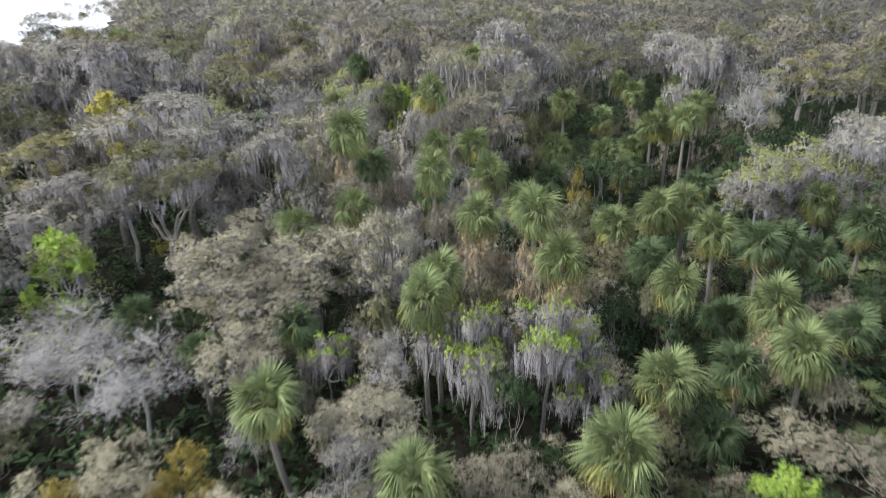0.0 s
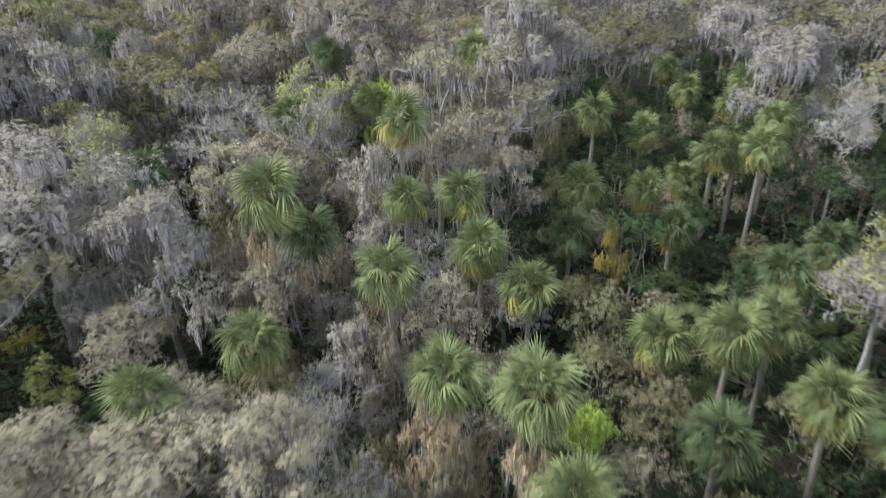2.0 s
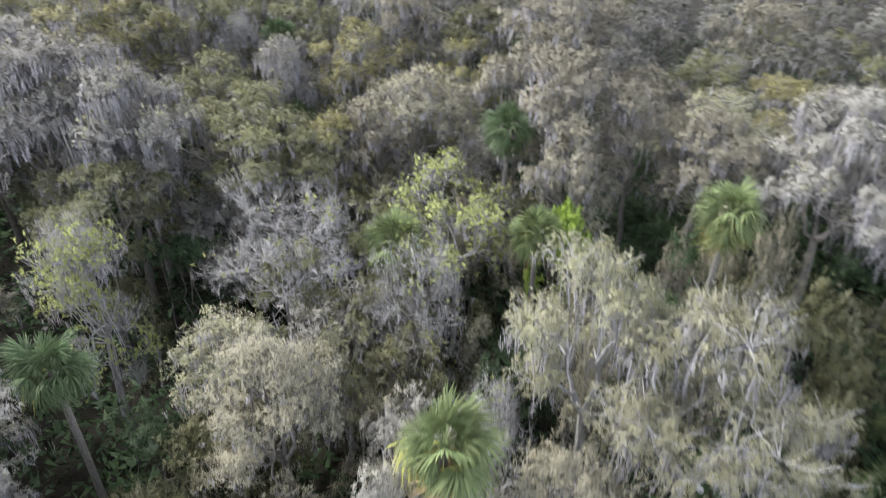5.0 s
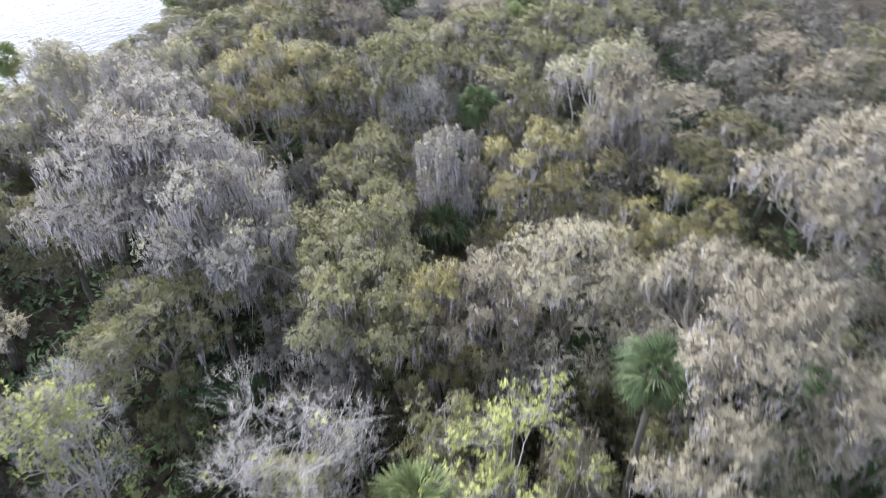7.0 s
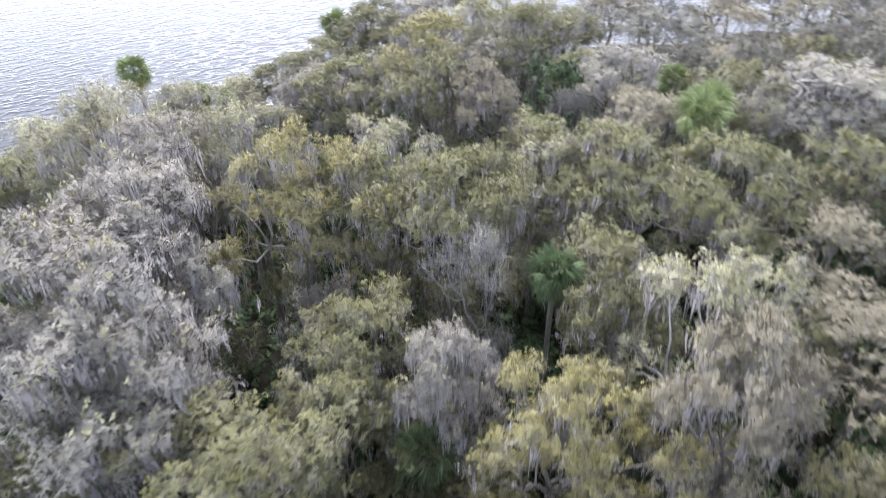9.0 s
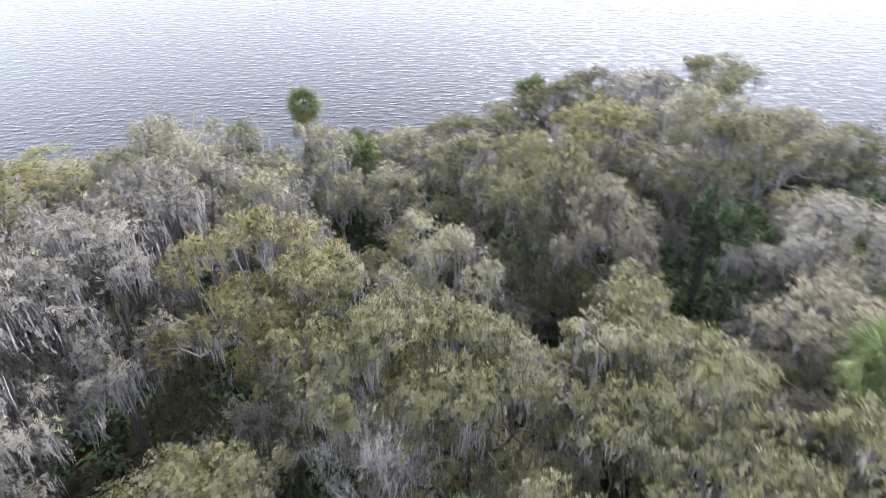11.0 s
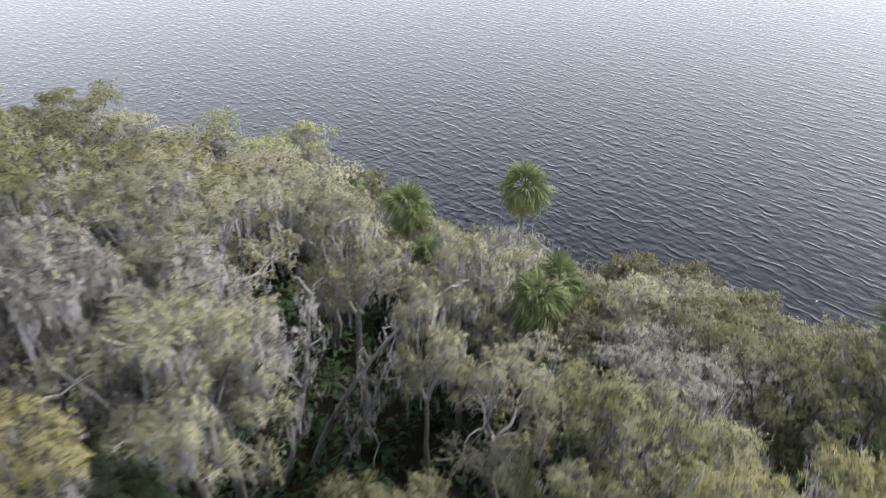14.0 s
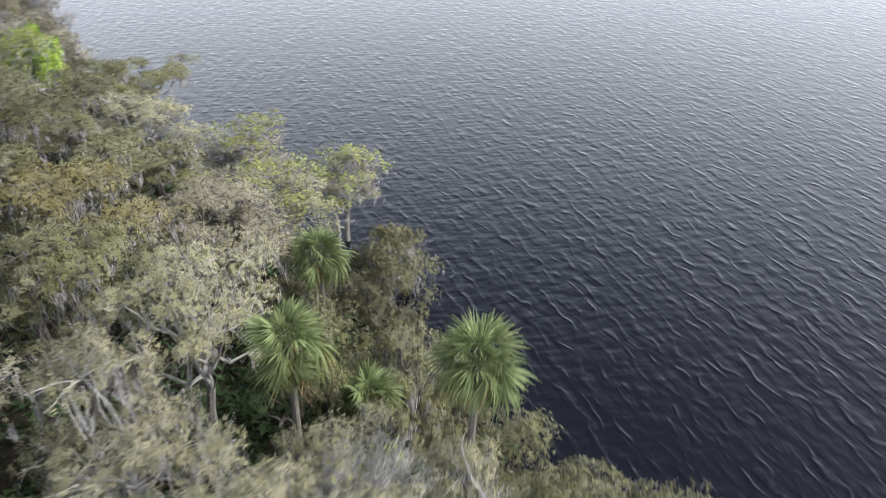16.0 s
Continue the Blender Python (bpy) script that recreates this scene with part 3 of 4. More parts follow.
def plant(sort, x, y, top, reach, label=""):
    """One tree or bush: its foot on the ground at x, y, its top at that height, its crown reaching so far out."""
    text, category, protos = KINDS[sort]
    high, wide, parts = protos[len(PLANTED) % len(protos)]
    foot = float(ground_height(x, y))
    root = new(sort)
    root.empty_display_size = 0.3
    turn = Matrix.Rotation(plant_rng.uniform(0, 6.283), 4, "Z")
    sxy = reach / wide
    root.matrix_world = Matrix.Translation((x, y, foot)) @ turn @ Matrix.Diagonal((sxy, sxy * plant_rng.uniform(0.92, 1.08), (top - foot) / high, 1))
    made = {}
    for name, me in parts:
        ob = made[name] = new(name, me)
        ob.parent = made["branchwork"] if name == "moss" else root
        if name != "trunk":
            tagged(ob, kind="stuff")
    tagged(root, label or text, category, group="forest trees" if category == "tree" else "undergrowth shrubs")
    PLANTED.append((x, y, reach))
    return root


# ---------------------------------------------------------------- palms
def frond_mesh(name, droop, fold, mat, blades=28, seed=0):
    rng = np.random.default_rng(seed)
    stalk = 0.95
    pieces = [tube(curve(np.array([0, 0, 0]), np.array([stalk, 0, -0.05 * droop]), (0, 0, 0.05), 3), 0.028, 0.016, 3)]
    for k in range(blades):
        a = radians(-112 + 224 * k / (blades - 1) + rng.normal() * 3)
        length = (1.02 - 0.3 * abs(a) / 2.2) * rng.uniform(0.8, 1.1)
        limp = droop * rng.uniform(0.4, 1.9)
        way, side = np.array([math.cos(a), math.sin(a), 0]), np.array([-math.sin(a), math.cos(a), 0])
        hub = np.array([stalk - 0.04, 0, -0.05 * droop])

        def at(s, w):
            z = -limp * (0.4 * s * s + 0.3 * s ** 4) - fold * abs(math.sin(a)) * s
            return hub + way * length * s * (1 - 0.12 * droop * s) + side * w + UP * (z + rng.normal() * 0.012)
        pieces.append((np.array([at(0.02, 0), at(0.45, -0.036), at(0.45, 0.036), at(0.78, -0.021), at(0.78, 0.021), at(1.0, 0)]),
                       [(0, 1, 2), (1, 3, 4, 2), (3, 5, 4)]))
    return shared(name, pieces, mat)


FRONDS = [frond_mesh("frond", 0.3, 0.3, FROND, 26, seed=1), frond_mesh("frond", 0.6, 0.45, FROND, 26, seed=2), frond_mesh("frond", 1.0, 0.6, FROND, 26, seed=3)]
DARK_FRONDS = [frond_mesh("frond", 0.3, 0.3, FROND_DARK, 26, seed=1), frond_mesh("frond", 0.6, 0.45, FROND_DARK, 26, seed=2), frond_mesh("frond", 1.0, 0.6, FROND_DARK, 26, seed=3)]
OLD_FRONDS = [frond_mesh("old_frond", 1.0, 0.40, FROND_OLD, seed=4)]
DEAD_FRONDS = [frond_mesh("dead_frond", 1.1, 0.75, FROND_DEAD, 14, seed=5)]
palm_rng = random.Random(11)
PALMS = []


def palm(x, y, z, reach=1.9, lean=(0.0, 0.0), old=9, dead=5, label="sabal palm with a round green fan-leaf crown"):
    """A cabbage palm whose crown's heart is at x, y, z; lean: how far the foot stands off to the side."""
    fx, fy = x + lean[0], y + lean[1]
    foot = float(ground_height(fx, fy))
    root = new("sabal_palm")
    root.matrix_world = Matrix.Translation((fx, fy, foot))
    heart = Vector((x - fx, y - fy, z - foot))
    line = curve(np.array([0, 0, -0.4]), np.array(heart), (-lean[0] * 0.25 + palm_rng.uniform(-0.15, 0.15), -lean[1] * 0.25, 0), 9)
    mesh_object("trunk", *tube(line, 0.21, 0.155, 8), PALM_BARK, root)
    k = reach / 1.75
    live = 38
    for i in range(live + old + dead):
        if i < live:
            s = (i + 0.5) / live
            rise = 84 - 114 * s ** 0.9
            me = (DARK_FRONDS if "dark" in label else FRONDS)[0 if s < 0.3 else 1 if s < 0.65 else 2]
            name = "frond"
        elif i < live + old:
            rise, me, name = palm_rng.uniform(-74, -20), OLD_FRONDS[0], "old_frond"
        else:
            rise, me, name = palm_rng.uniform(-86, -40), DEAD_FRONDS[0], "dead_frond"
        ob = new(name, me)
        ob.parent = root
        ob.matrix_basis = (Matrix.Translation(heart) @ Matrix.Rotation(i * 2.39996 + palm_rng.uniform(-0.2, 0.2), 4, "Z")
                           @ Matrix.Rotation(radians(-rise + palm_rng.uniform(-18, 18)), 4, "Y") @ Matrix.Rotation(palm_rng.uniform(-0.6, 0.6), 4, "X")
                           @ Matrix.Scale(k * palm_rng.uniform(0.72, 1.14), 4))
    tagged(root, label, "palm", group="sabal palms")
    PLANTED.append((x, y, reach * 0.8))
    PALMS.append((x, y, z))
    return root


def palmetto_meshes(seed):
    """A young palm with no trunk: fans from the ground, as one tuft."""
    rng = np.random.default_rng(seed)
    pieces = []
    for i in range(16):
        me = FRONDS[i % 3]
        v = np.array([tuple(p.co) for p in me.vertices])
        m = np.array((Matrix.Rotation(i * 2.4 + rng.normal() * 0.2, 3, "Z") @ Matrix.Rotation(radians(-rng.uniform(10, 75)), 3, "Y")) * rng.uniform(0.8, 1.15))
        pieces.append((v @ m.T + UP * 0.9, [tuple(f.vertices) for f in me.polygons]))
    stem = [tube(np.array([[0, 0, -0.4], [0, 0, 0.5], [0, 0, 1.0]]), 0.2, 0.15, 6)]
    return 2.6, 1.9, [("trunk", shared("trunk", stem, PALM_BARK)), ("crown", shared("crown", pieces, FROND))]


KINDS["palmetto"] = ("young fan palm with no trunk in the undergrowth", "palm", [palmetto_meshes(1), palmetto_meshes(2)])


# ---------------------------------------------------------------- palms of the glade
YELLOWING = "sabal palm with a yellowing fan-leaf crown on a bare trunk"
DARK = "dark green young sabal palm in the thicket"
palm(-8.5, 61.4, 15.4, 2.3)
palm(-0.7, 56.3, 12.9, 2.0, (1.6, 1.2), 10, 5, YELLOWING)
palm(3.4, 69.3, 11.9, 2.0)
palm(2.8, 48.9, 11.6, 1.9, old=6, dead=9, label="sabal palm with a skirt of dead tan fronds")
palm(6.7, 46.4, 12.8, 2.1, old=8, dead=9, label="sabal palm with a skirt of dead tan fronds")
palm(25.7, 82.4, 10.5, 2.0, (0.3, 0.5))
palm(15.9, 59.2, 6.5, 2.2)
palm(18.8, 55.8, 9.3, 2.1)
palm(21.3, 56.8, 9.4, 2.1)
palm(16.4, 49.6, 7.3, 2.0, old=2, dead=1, label=DARK)
palm(21.5, 50.2, 9.3, 2.0, (0.3, -0.4))
palm(24.2, 48.2, 9.3, 2.1, (0.5, -0.3), label=DARK)
palm(26.6, 48.9, 8.9, 1.9, label=DARK)
palm(29.3, 48.6, 7.8, 1.9, label=DARK)
palm(15.9, 41.6, 9.0, 1.9, (-0.5, 0.4), 14, 3, YELLOWING)
palm(22.9, 41.7, 7.4, 2.3)
palm(19.8, 42.9, 5.6, 1.9, old=2, dead=1, label=DARK)
palm(28.6, 41.6, 5.3, 2.0, old=2, dead=1, label=DARK)
palm(21.9, 35.7, 7.4, 2.1, old=9)
palm(18.4, 36.3, 5.8, 2.0, old=3, label=DARK)
palm(12.8, 33.3, 7.2, 2.2, old=9, dead=6)
palm(8.6, 26.7, 7.5, 2.4, old=9, dead=3)
palm(15.8, 32.7, 3.6, 1.8, old=1, dead=1, label=DARK)
palm(-1.6, 24.7, 7.8, 2.0)
palm(-9.3, 29.5, 8.9, 2.0, (1.3, 0.2), 12, 4, YELLOWING)
palm(-1.2, 36.2, 11.2, 1.9, (0.2, 0.6), 6, 1)
palm(-0.3, 39.2, 11.2, 1.9)
palm(-7.0, 51.4, 11.6, 1.8)
palm(-10.8, 46.9, 11.8, 1.7)
palm(8.0, 42.2, 10.8, 2.0, old=5, dead=8)
palm(25.1, 64.5, 8.4, 2.0, label=DARK)
palm(-0.6, 67.2, 12.5, 1.7)
palm(-6.6, 63.9, 11.3, 2.0, old=1, dead=0, label=DARK)
palm(28.2, 83.6, 10.0, 1.9)
palm(29.2, 103.4, 10.4, 2.1)
palm(33.5, 100.0, 9.5, 2.0)
palm(13.3, 78.0, 8.9, 2.1, old=3)
palm(23.9, 83.8, 7.1, 2.1)
palm(32.3, 86.5, 12.1, 1.9)
palm(-1.2, 60.0, 9.8, 1.7, old=2, label=DARK)
palm(4.6, 64.2, 10.1, 2.1)
palm(12.1, 73.3, 6.9, 2.1, old=2, label=DARK)
palm(7.8, 62.4, 8.4, 2.1)
palm(-13.1, 86.3, 12.5, 2.1, old=8)
palm(-6.1, 91.6, 12.6, 1.9, old=2)
palm(-18.9, 68.0, 14.1, 2.0, old=1, dead=0, label=DARK)
palm(-1.1, 71.2, 16.9, 2.0, (0.7, 0.4), 12, 3, YELLOWING)
palm(16.1, 89.4, 11.9, 2.1, (-0.3, 0.0), 9)
palm(4.4, 91.2, 17.6, 2.0)
palm(28.9, 79.9, 11.7, 2.0)
palm(35.3, 53.2, 8.7, 2.1, label=DARK)
palm(34.6, 59.0, 8.7, 2.0)
palm(-21.7, 42.6, 6.8, 1.7, label=DARK)
palm(-9.9, 39.6, 7.8, 1.7, label=DARK)
palm(-16.0, 38.6, 6.6, 1.6, label=DARK)
palm(31.0, 70.0, 7.5, 2.0, label=DARK)
palm(20.5, 74.0, 7.0, 2.0, label=DARK)
palm(19.5, 80.5, 7.5, 2.0)
palm(22.0, 93.0, 9.0, 2.0)
palm(37.0, 95.0, 9.5, 2.0)
palm(38.0, 110.0, 10.0, 2.1)
palm(30.0, 115.0, 10.0, 2.0)

# ---------------------------------------------------------------- palms of the oak wood and the shore
palm(-11.3, 97.9, 16.0, 1.9, old=1, dead=0, label="dark green sabal palm among the oaks")
palm(-40.0, 106.9, 15.4, 1.8, old=1, dead=0, label="dark green sabal palm among the oaks")
palm(-52.5, 120.3, 18.0, 2.0, old=1, dead=0)
palm(-54.8, 122.0, 17.6, 1.9, old=1, dead=0)
palm(-64.3, 123.5, 15.1, 1.9, old=1, dead=0)
palm(-31.3, 98.7, 11.8, 1.8, old=1, dead=0, label="dark green sabal palm among the oaks")
palm(-52.1, 88.8, 12.8, 1.8, old=1, dead=0, label="dark green sabal palm among the oaks")
palm(-53.2, 99.2, 11.8, 1.7, old=1, dead=0, label="dark green sabal palm among the oaks")
palm(-75.8, 105.8, 11.8, 1.9, old=1, dead=0)
palm(-75.7, 74.9, 13.9, 1.8, (-0.2, 0.8), 8, 7, "tall sabal palm leaning out over the lake shore")
palm(-86.0, 93.9, 13.8, 1.9, (-0.2, 0.2), 4, 4, "tall sabal palm at the lake shore")
palm(-68.5, 73.2, 13.2, 1.8, (0.2, 0.5), 6, 6, "sabal palm among mossy oaks at the lake shore")
palm(-67.2, 60.2, 8.3, 1.9, (0.1, 0.3), 5, 3, "sabal palm with open fans at the lake shore")
palm(-72.6, 82.8, 11.6, 1.8, old=2, dead=0, label="bright green sabal palm at the lake shore")
palm(-75.0, 81.0, 11.0, 1.8, old=2, dead=0, label="bright green sabal palm at the lake shore")
palm(-71.0, 70.0, 7.0, 1.7, old=2, dead=1, label="bright green sabal palm at the lake shore")

# ---------------------------------------------------------------- trees of the glade and its far side
plant("mossy_oak", -24.5, 63.0, 19.3, 6.5)
plant("yellow_tree", -29.8, 61.8, 20.0, 2.7)
plant("mossy_oak", -15.5, 60.5, 16.3, 3.6)
plant("dry_tree", -14.9, 43.6, 12.9, 4.8)
plant("dry_tree", -10.3, 46.0, 12.4, 4.6)
plant("dry_tree", -12.6, 41.4, 10.6, 4.0)
plant("dry_tree", -4.5, 44.6, 14.0, 3.0)
plant("dry_shrub", 2.9, 47.2, 9.3, 2.4)
plant("moss_tree", 1.6, 35.6, 11.6, 3.4)
plant("moss_tree", 6.0, 34.8, 12.2, 3.0)
plant("moss_tree", 8.6, 33.6, 8.5, 2.4)
plant("lime_tree", -28.6, 46.5, 12.0, 3.4)
plant("lime_shrub", -28.4, 46.4, 12.6, 2.6, "crown of bright yellow-green young leaves over grey moss")
plant("bare_tree", -25.5, 39.5, 9.6, 4.4, "bare grey tree hung with moss")
plant("bare_tree", -23.0, 37.5, 9.0, 4.0, "bare grey tree hung with moss")
plant("bare_tree", -19.2, 36.0, 9.4, 3.8, "bare grey tree hung with moss")
plant("dry_tree", -4.3, 31.0, 7.9, 3.3)
plant("dry_tree", -12.3, 35.8, 10.0, 2.8)
plant("dry_shrub", 1.3, 26.2, 7.4, 1.8)
plant("moss_tree", -7.4, 37.5, 8.4, 1.8)
plant("mossy_oak", 34.7, 92.2, 20.2, 4.8)
plant("bare_tree", 39.0, 86.0, 17.5, 3.4)
plant("lime_tree", 29.6, 60.6, 14.8, 4.2)
plant("mossy_oak", 30.2, 60.8, 11.4, 3.4)
plant("lime_tree", 34.8, 61.6, 15.8, 4.2)
plant("mossy_oak", 34.4, 62.0, 12.0, 3.6)
plant("mossy_oak", 39.5, 61.5, 16.5, 4.5)
plant("golden_oak", 52.8, 99.5, 16.5, 6.0)
plant("olive_oak", 22.5, 112.3, 17.0, 5.0)
plant("evergreen_tree", 8.0, 75.8, 11.2, 3.3)
plant("evergreen_tree", 16.3, 69.8, 10.4, 3.2)
plant("rust_shrub", 15.0, 70.4, 9.6, 1.3)
plant("silver_oak", 6.4, 78.6, 21.0, 5.2)
plant("silver_oak", 1.0, 80.6, 20.3, 4.0)
plant("dry_tree", 2.8, 73.6, 16.4, 2.8)
plant("mauve_oak", 6.8, 73.2, 14.2, 2.8)
plant("evergreen_tree", -26.6, 80.8, 11.5, 3.0)
plant("olive_oak", -28.4, 90.0, 17.9, 5.0)
plant("mauve_oak", -21.7, 95.5, 16.6, 3.6)
plant("mossy_oak", -34.6, 85.6, 20.0, 4.2)
plant("mossy_oak", -33.2, 100.2, 18.4, 2.9)
plant("dry_tree", -19.8, 99.8, 18.6, 4.8)
plant("mauve_oak", -12.3, 103.2, 20.5, 4.2)
plant("mauve_oak", -8.4, 101.6, 21.4, 5.0)
plant("mauve_oak", -6.0, 97.2, 17.8, 3.4)
plant("mauve_oak", -4.0, 104.8, 18.7, 3.4)
plant("mossy_oak", 9.2, 103.0, 21.6, 5.6)
plant("mossy_oak", 14.6, 105.5, 18.2, 4.4)
plant("mauve_oak", -6.6, 114.4, 16.6, 4.2)
plant("mossy_oak", -21.4, 62.8, 14.8, 4.0)
plant("silver_oak", -16.0, 75.0, 14.0, 3.2)
plant("dry_tree", -11.4, 73.2, 15.6, 4.2)
plant("dry_tree", -8.2, 58.6, 12.4, 2.6)
plant("bare_tree", -18.2, 82.0, 17.6, 4.6)
plant("bare_tree", -25.2, 73.9, 16.6, 2.8)
plant("lime_tree", -24.6, 73.2, 17.2, 3.2)
plant("lime_tree", -10.9, 90.2, 18.2, 4.8)
plant("bare_tree", -9.6, 84.0, 16.0, 3.0)
plant("lime_shrub", -4.9, 93.6, 14.8, 1.9, "slim tree of bright yellow-green young leaves")
plant("dry_shrub", -4.0, 79.0, 9.5, 3.4)
plant("dry_shrub", -7.0, 69.5, 9.0, 3.0)
plant("dry_shrub", -8.5, 78.0, 10.0, 3.0)
plant("evergreen_tree", -4.0, 85.0, 10.0, 3.2)
plant("evergreen_tree", 9.5, 85.0, 9.5, 3.2)
plant("evergreen_tree", 18.5, 85.5, 8.5, 3.2)
plant("evergreen_tree", 29.0, 91.0, 9.5, 3.4)
plant("evergreen_tree", 24.5, 97.5, 10.0, 3.4)
plant("lime_shrub", 17.2, 26.8, 6.2, 1.9)
plant("lime_shrub", 14.2, 25.8, 4.2, 1.0)
plant("evergreen_tree", 5.8, 30.2, 5.2, 1.7, "leafy bright green bush on the forest floor")
plant("rust_shrub", -18.5, 26.4, 7.0, 2.2)
plant("shrub", -15.8, 25.6, 6.0, 2.0)
plant("rust_shrub", -14.6, 29.6, 6.4, 2.2)
plant("dry_shrub", 20.9, 33.0, 4.6, 3.0)
plant("dry_shrub", 23.5, 29.6, 5.6, 3.2)
plant("dry_shrub", 12.2, 49.6, 6.4, 2.8)
plant("dry_shrub", 5.5, 52.5, 7.0, 3.0)
plant("dry_shrub", 11.0, 38.5, 5.5, 2.4)

plant("tan_shrub", 2.6, 47.6, 11.3, 2.3)
plant("tan_shrub", 6.8, 45.0, 12.2, 2.2)
plant("tan_shrub", 8.2, 41.0, 10.2, 2.2)
plant("tan_shrub", 15.4, 58.0, 6.0, 1.8)
plant("tan_shrub", 22.4, 40.4, 6.8, 2.0)
plant("tan_shrub", -8.4, 60.0, 14.4, 2.0)
plant("bare_tree", -3.6, 51.4, 9.8, 3.0, "leafless grey thicket with pale twigs")
plant("bare_tree", -4.6, 48.4, 9.6, 2.4, "leafless grey thicket with pale twigs")
plant("dry_shrub", 1.6, 53.6, 8.0, 2.2)
plant("dry_shrub", -2.2, 58.0, 9.6, 2.2)
plant("lime_shrub", 10.4, 51.0, 8.0, 1.7, "broad-leaved green bush among the palms")
plant("shrub", 11.6, 57.0, 8.0, 2.4, "grey-green broad-leaved bush among the palms")
plant("shrub", 12.6, 62.0, 9.0, 2.6, "grey-green broad-leaved bush among the palms")
plant("bare_tree", -20.4, 62.4, 10.6, 3.4, "bare grey tree hung with moss")
plant("dry_tree", -17.0, 57.6, 9.6, 3.2)
plant("yellow_shrub", -22.6, 57.2, 6.2, 2.2, "low bush with sparse yellow leaves")
plant("palmetto", -12.6, 55.4, 3.4, 2.4)
# ---------------------------------------------------------------- the oak wood
plant("mossy_oak", -38.6, 81.6, 22.6, 6.4)
plant("mossy_oak", -33.6, 83.2, 20.6, 4.4)
plant("mossy_oak", -44.2, 83.6, 22.0, 5.2)
plant("olive_oak", -25.6, 89.6, 17.2, 5.2)
plant("olive_oak", -30.6, 78.8, 16.4, 4.5)
plant("golden_oak", -22.6, 92.6, 16.6, 3.0)
plant("golden_oak", -29.2, 105.0, 19.0, 4.8)
plant("mauve_oak", -28.8, 112.2, 21.8, 4.0)
plant("silver_oak", -32.6, 113.0, 22.6, 4.6)
plant("mauve_oak", -14.0, 115.0, 23.4, 6.0)
plant("golden_oak", -21.2, 109.6, 17.4, 4.2)
plant("olive_oak", -23.4, 118.0, 18.4, 4.4)
plant("golden_oak", -47.2, 92.6, 22.0, 5.4)
plant("olive_oak", -47.6, 97.4, 20.2, 4.2)
plant("olive_oak", -44.9, 101.2, 21.2, 4.6)
plant("silver_oak", -51.2, 109.0, 18.2, 4.6)
plant("olive_oak", -38.6, 110.4, 18.6, 4.2)
plant("bare_tree", -41.0, 102.4, 18.8, 3.0, "white-limbed dead tree among the oaks")
plant("olive_oak", -36.6, 96.0, 17.4, 4.4)
plant("olive_oak", -32.6, 94.0, 16.6, 3.8)
plant("olive_oak", -45.5, 120.6, 19.8, 5.0)
plant("olive_oak", -48.6, 114.4, 19.6, 5.6)
plant("silver_oak", -71.2, 98.8, 16.2, 4.6)
plant("mossy_oak", -74.4, 109.0, 16.0, 4.8)
plant("mossy_oak", -61.0, 136.6, 17.6, 7.0)
plant("mossy_oak", -55.6, 83.0, 19.6, 4.0)
plant("silver_oak", -56.2, 98.0, 17.7, 4.6)
plant("olive_oak", -47.2, 104.4, 20.0, 4.2)
plant("olive_oak", -53.8, 110.0, 18.0, 4.2)
plant("mauve_oak", -62.6, 106.4, 18.8, 4.2)
plant("olive_oak", -64.0, 102.2, 19.0, 4.2)
plant("golden_oak", -72.6, 102.8, 19.4, 5.4, "oak with an olive-gold crown near the lake")
plant("olive_oak", -73.8, 111.6, 19.8, 5.4)
plant("evergreen_tree", -65.8, 113.4, 18.0, 3.4)
plant("olive_oak", -69.2, 95.0, 17.0, 4.4)
plant("olive_oak", -60.4, 92.6, 12.4, 3.2)
plant("mossy_oak", -75.2, 91.8, 14.4, 4.6)
plant("olive_oak", -80.2, 92.6, 14.9, 5.0)
plant("silver_oak", -68.6, 88.0, 13.6, 3.8)
plant("silver_oak", -55.6, 83.8, 18.6, 3.6)
plant("silver_oak", -54.6, 78.6, 21.6, 5.2)
plant("mossy_oak", -49.8, 82.6, 21.8, 4.2)
plant("evergreen_tree", -51.0, 93.4, 14.8, 3.4)
plant("olive_oak", -45.4, 68.6, 20.4, 5.4)
plant("olive_oak", -50.4, 61.6, 15.6, 5.2)
plant("silver_oak", -63.6, 78.4, 17.8, 3.7, "oak with a drooping beige-green crown and grey moss")
plant("silver_oak", -63.6, 70.6, 15.4, 4.4)
plant("golden_oak", -54.4, 63.0, 15.2, 5.2)
plant("olive_oak", -57.6, 69.0, 15.6, 4.6)
plant("silver_oak", -54.4, 87.6, 20.2, 3.7, "oak with a drooping beige-green crown and grey moss")
plant("silver_oak", -68.6, 81.2, 16.2, 3.3, "oak with a drooping beige-green crown and grey moss")
plant("silver_oak", -65.2, 85.2, 16.4, 2.3)

# ---------------------------------------------------------------- trees along the lake
plant("silver_oak", -50.8, 44.0, 11.2, 4.8)
plant("olive_oak", -45.4, 33.0, 10.4, 5.2)
plant("lime_tree", -58.8, 43.8, 10.0, 4.2)
plant("mossy_oak", -58.6, 44.6, 8.2, 3.6)
plant("lime_tree", -62.3, 51.8, 10.6, 4.0)
plant("silver_oak", -63.0, 50.6, 8.8, 3.6)
plant("mossy_shrub", -70.8, 53.8, 6.4, 2.8)
plant("mossy_shrub", -72.4, 66.8, 8.2, 3.4)
plant("silver_oak", -71.4, 80.2, 14.2, 3.8)
plant("bare_tree", -72.2, 79.0, 14.4, 2.6, "white dead limb above a mossy oak at the shore")
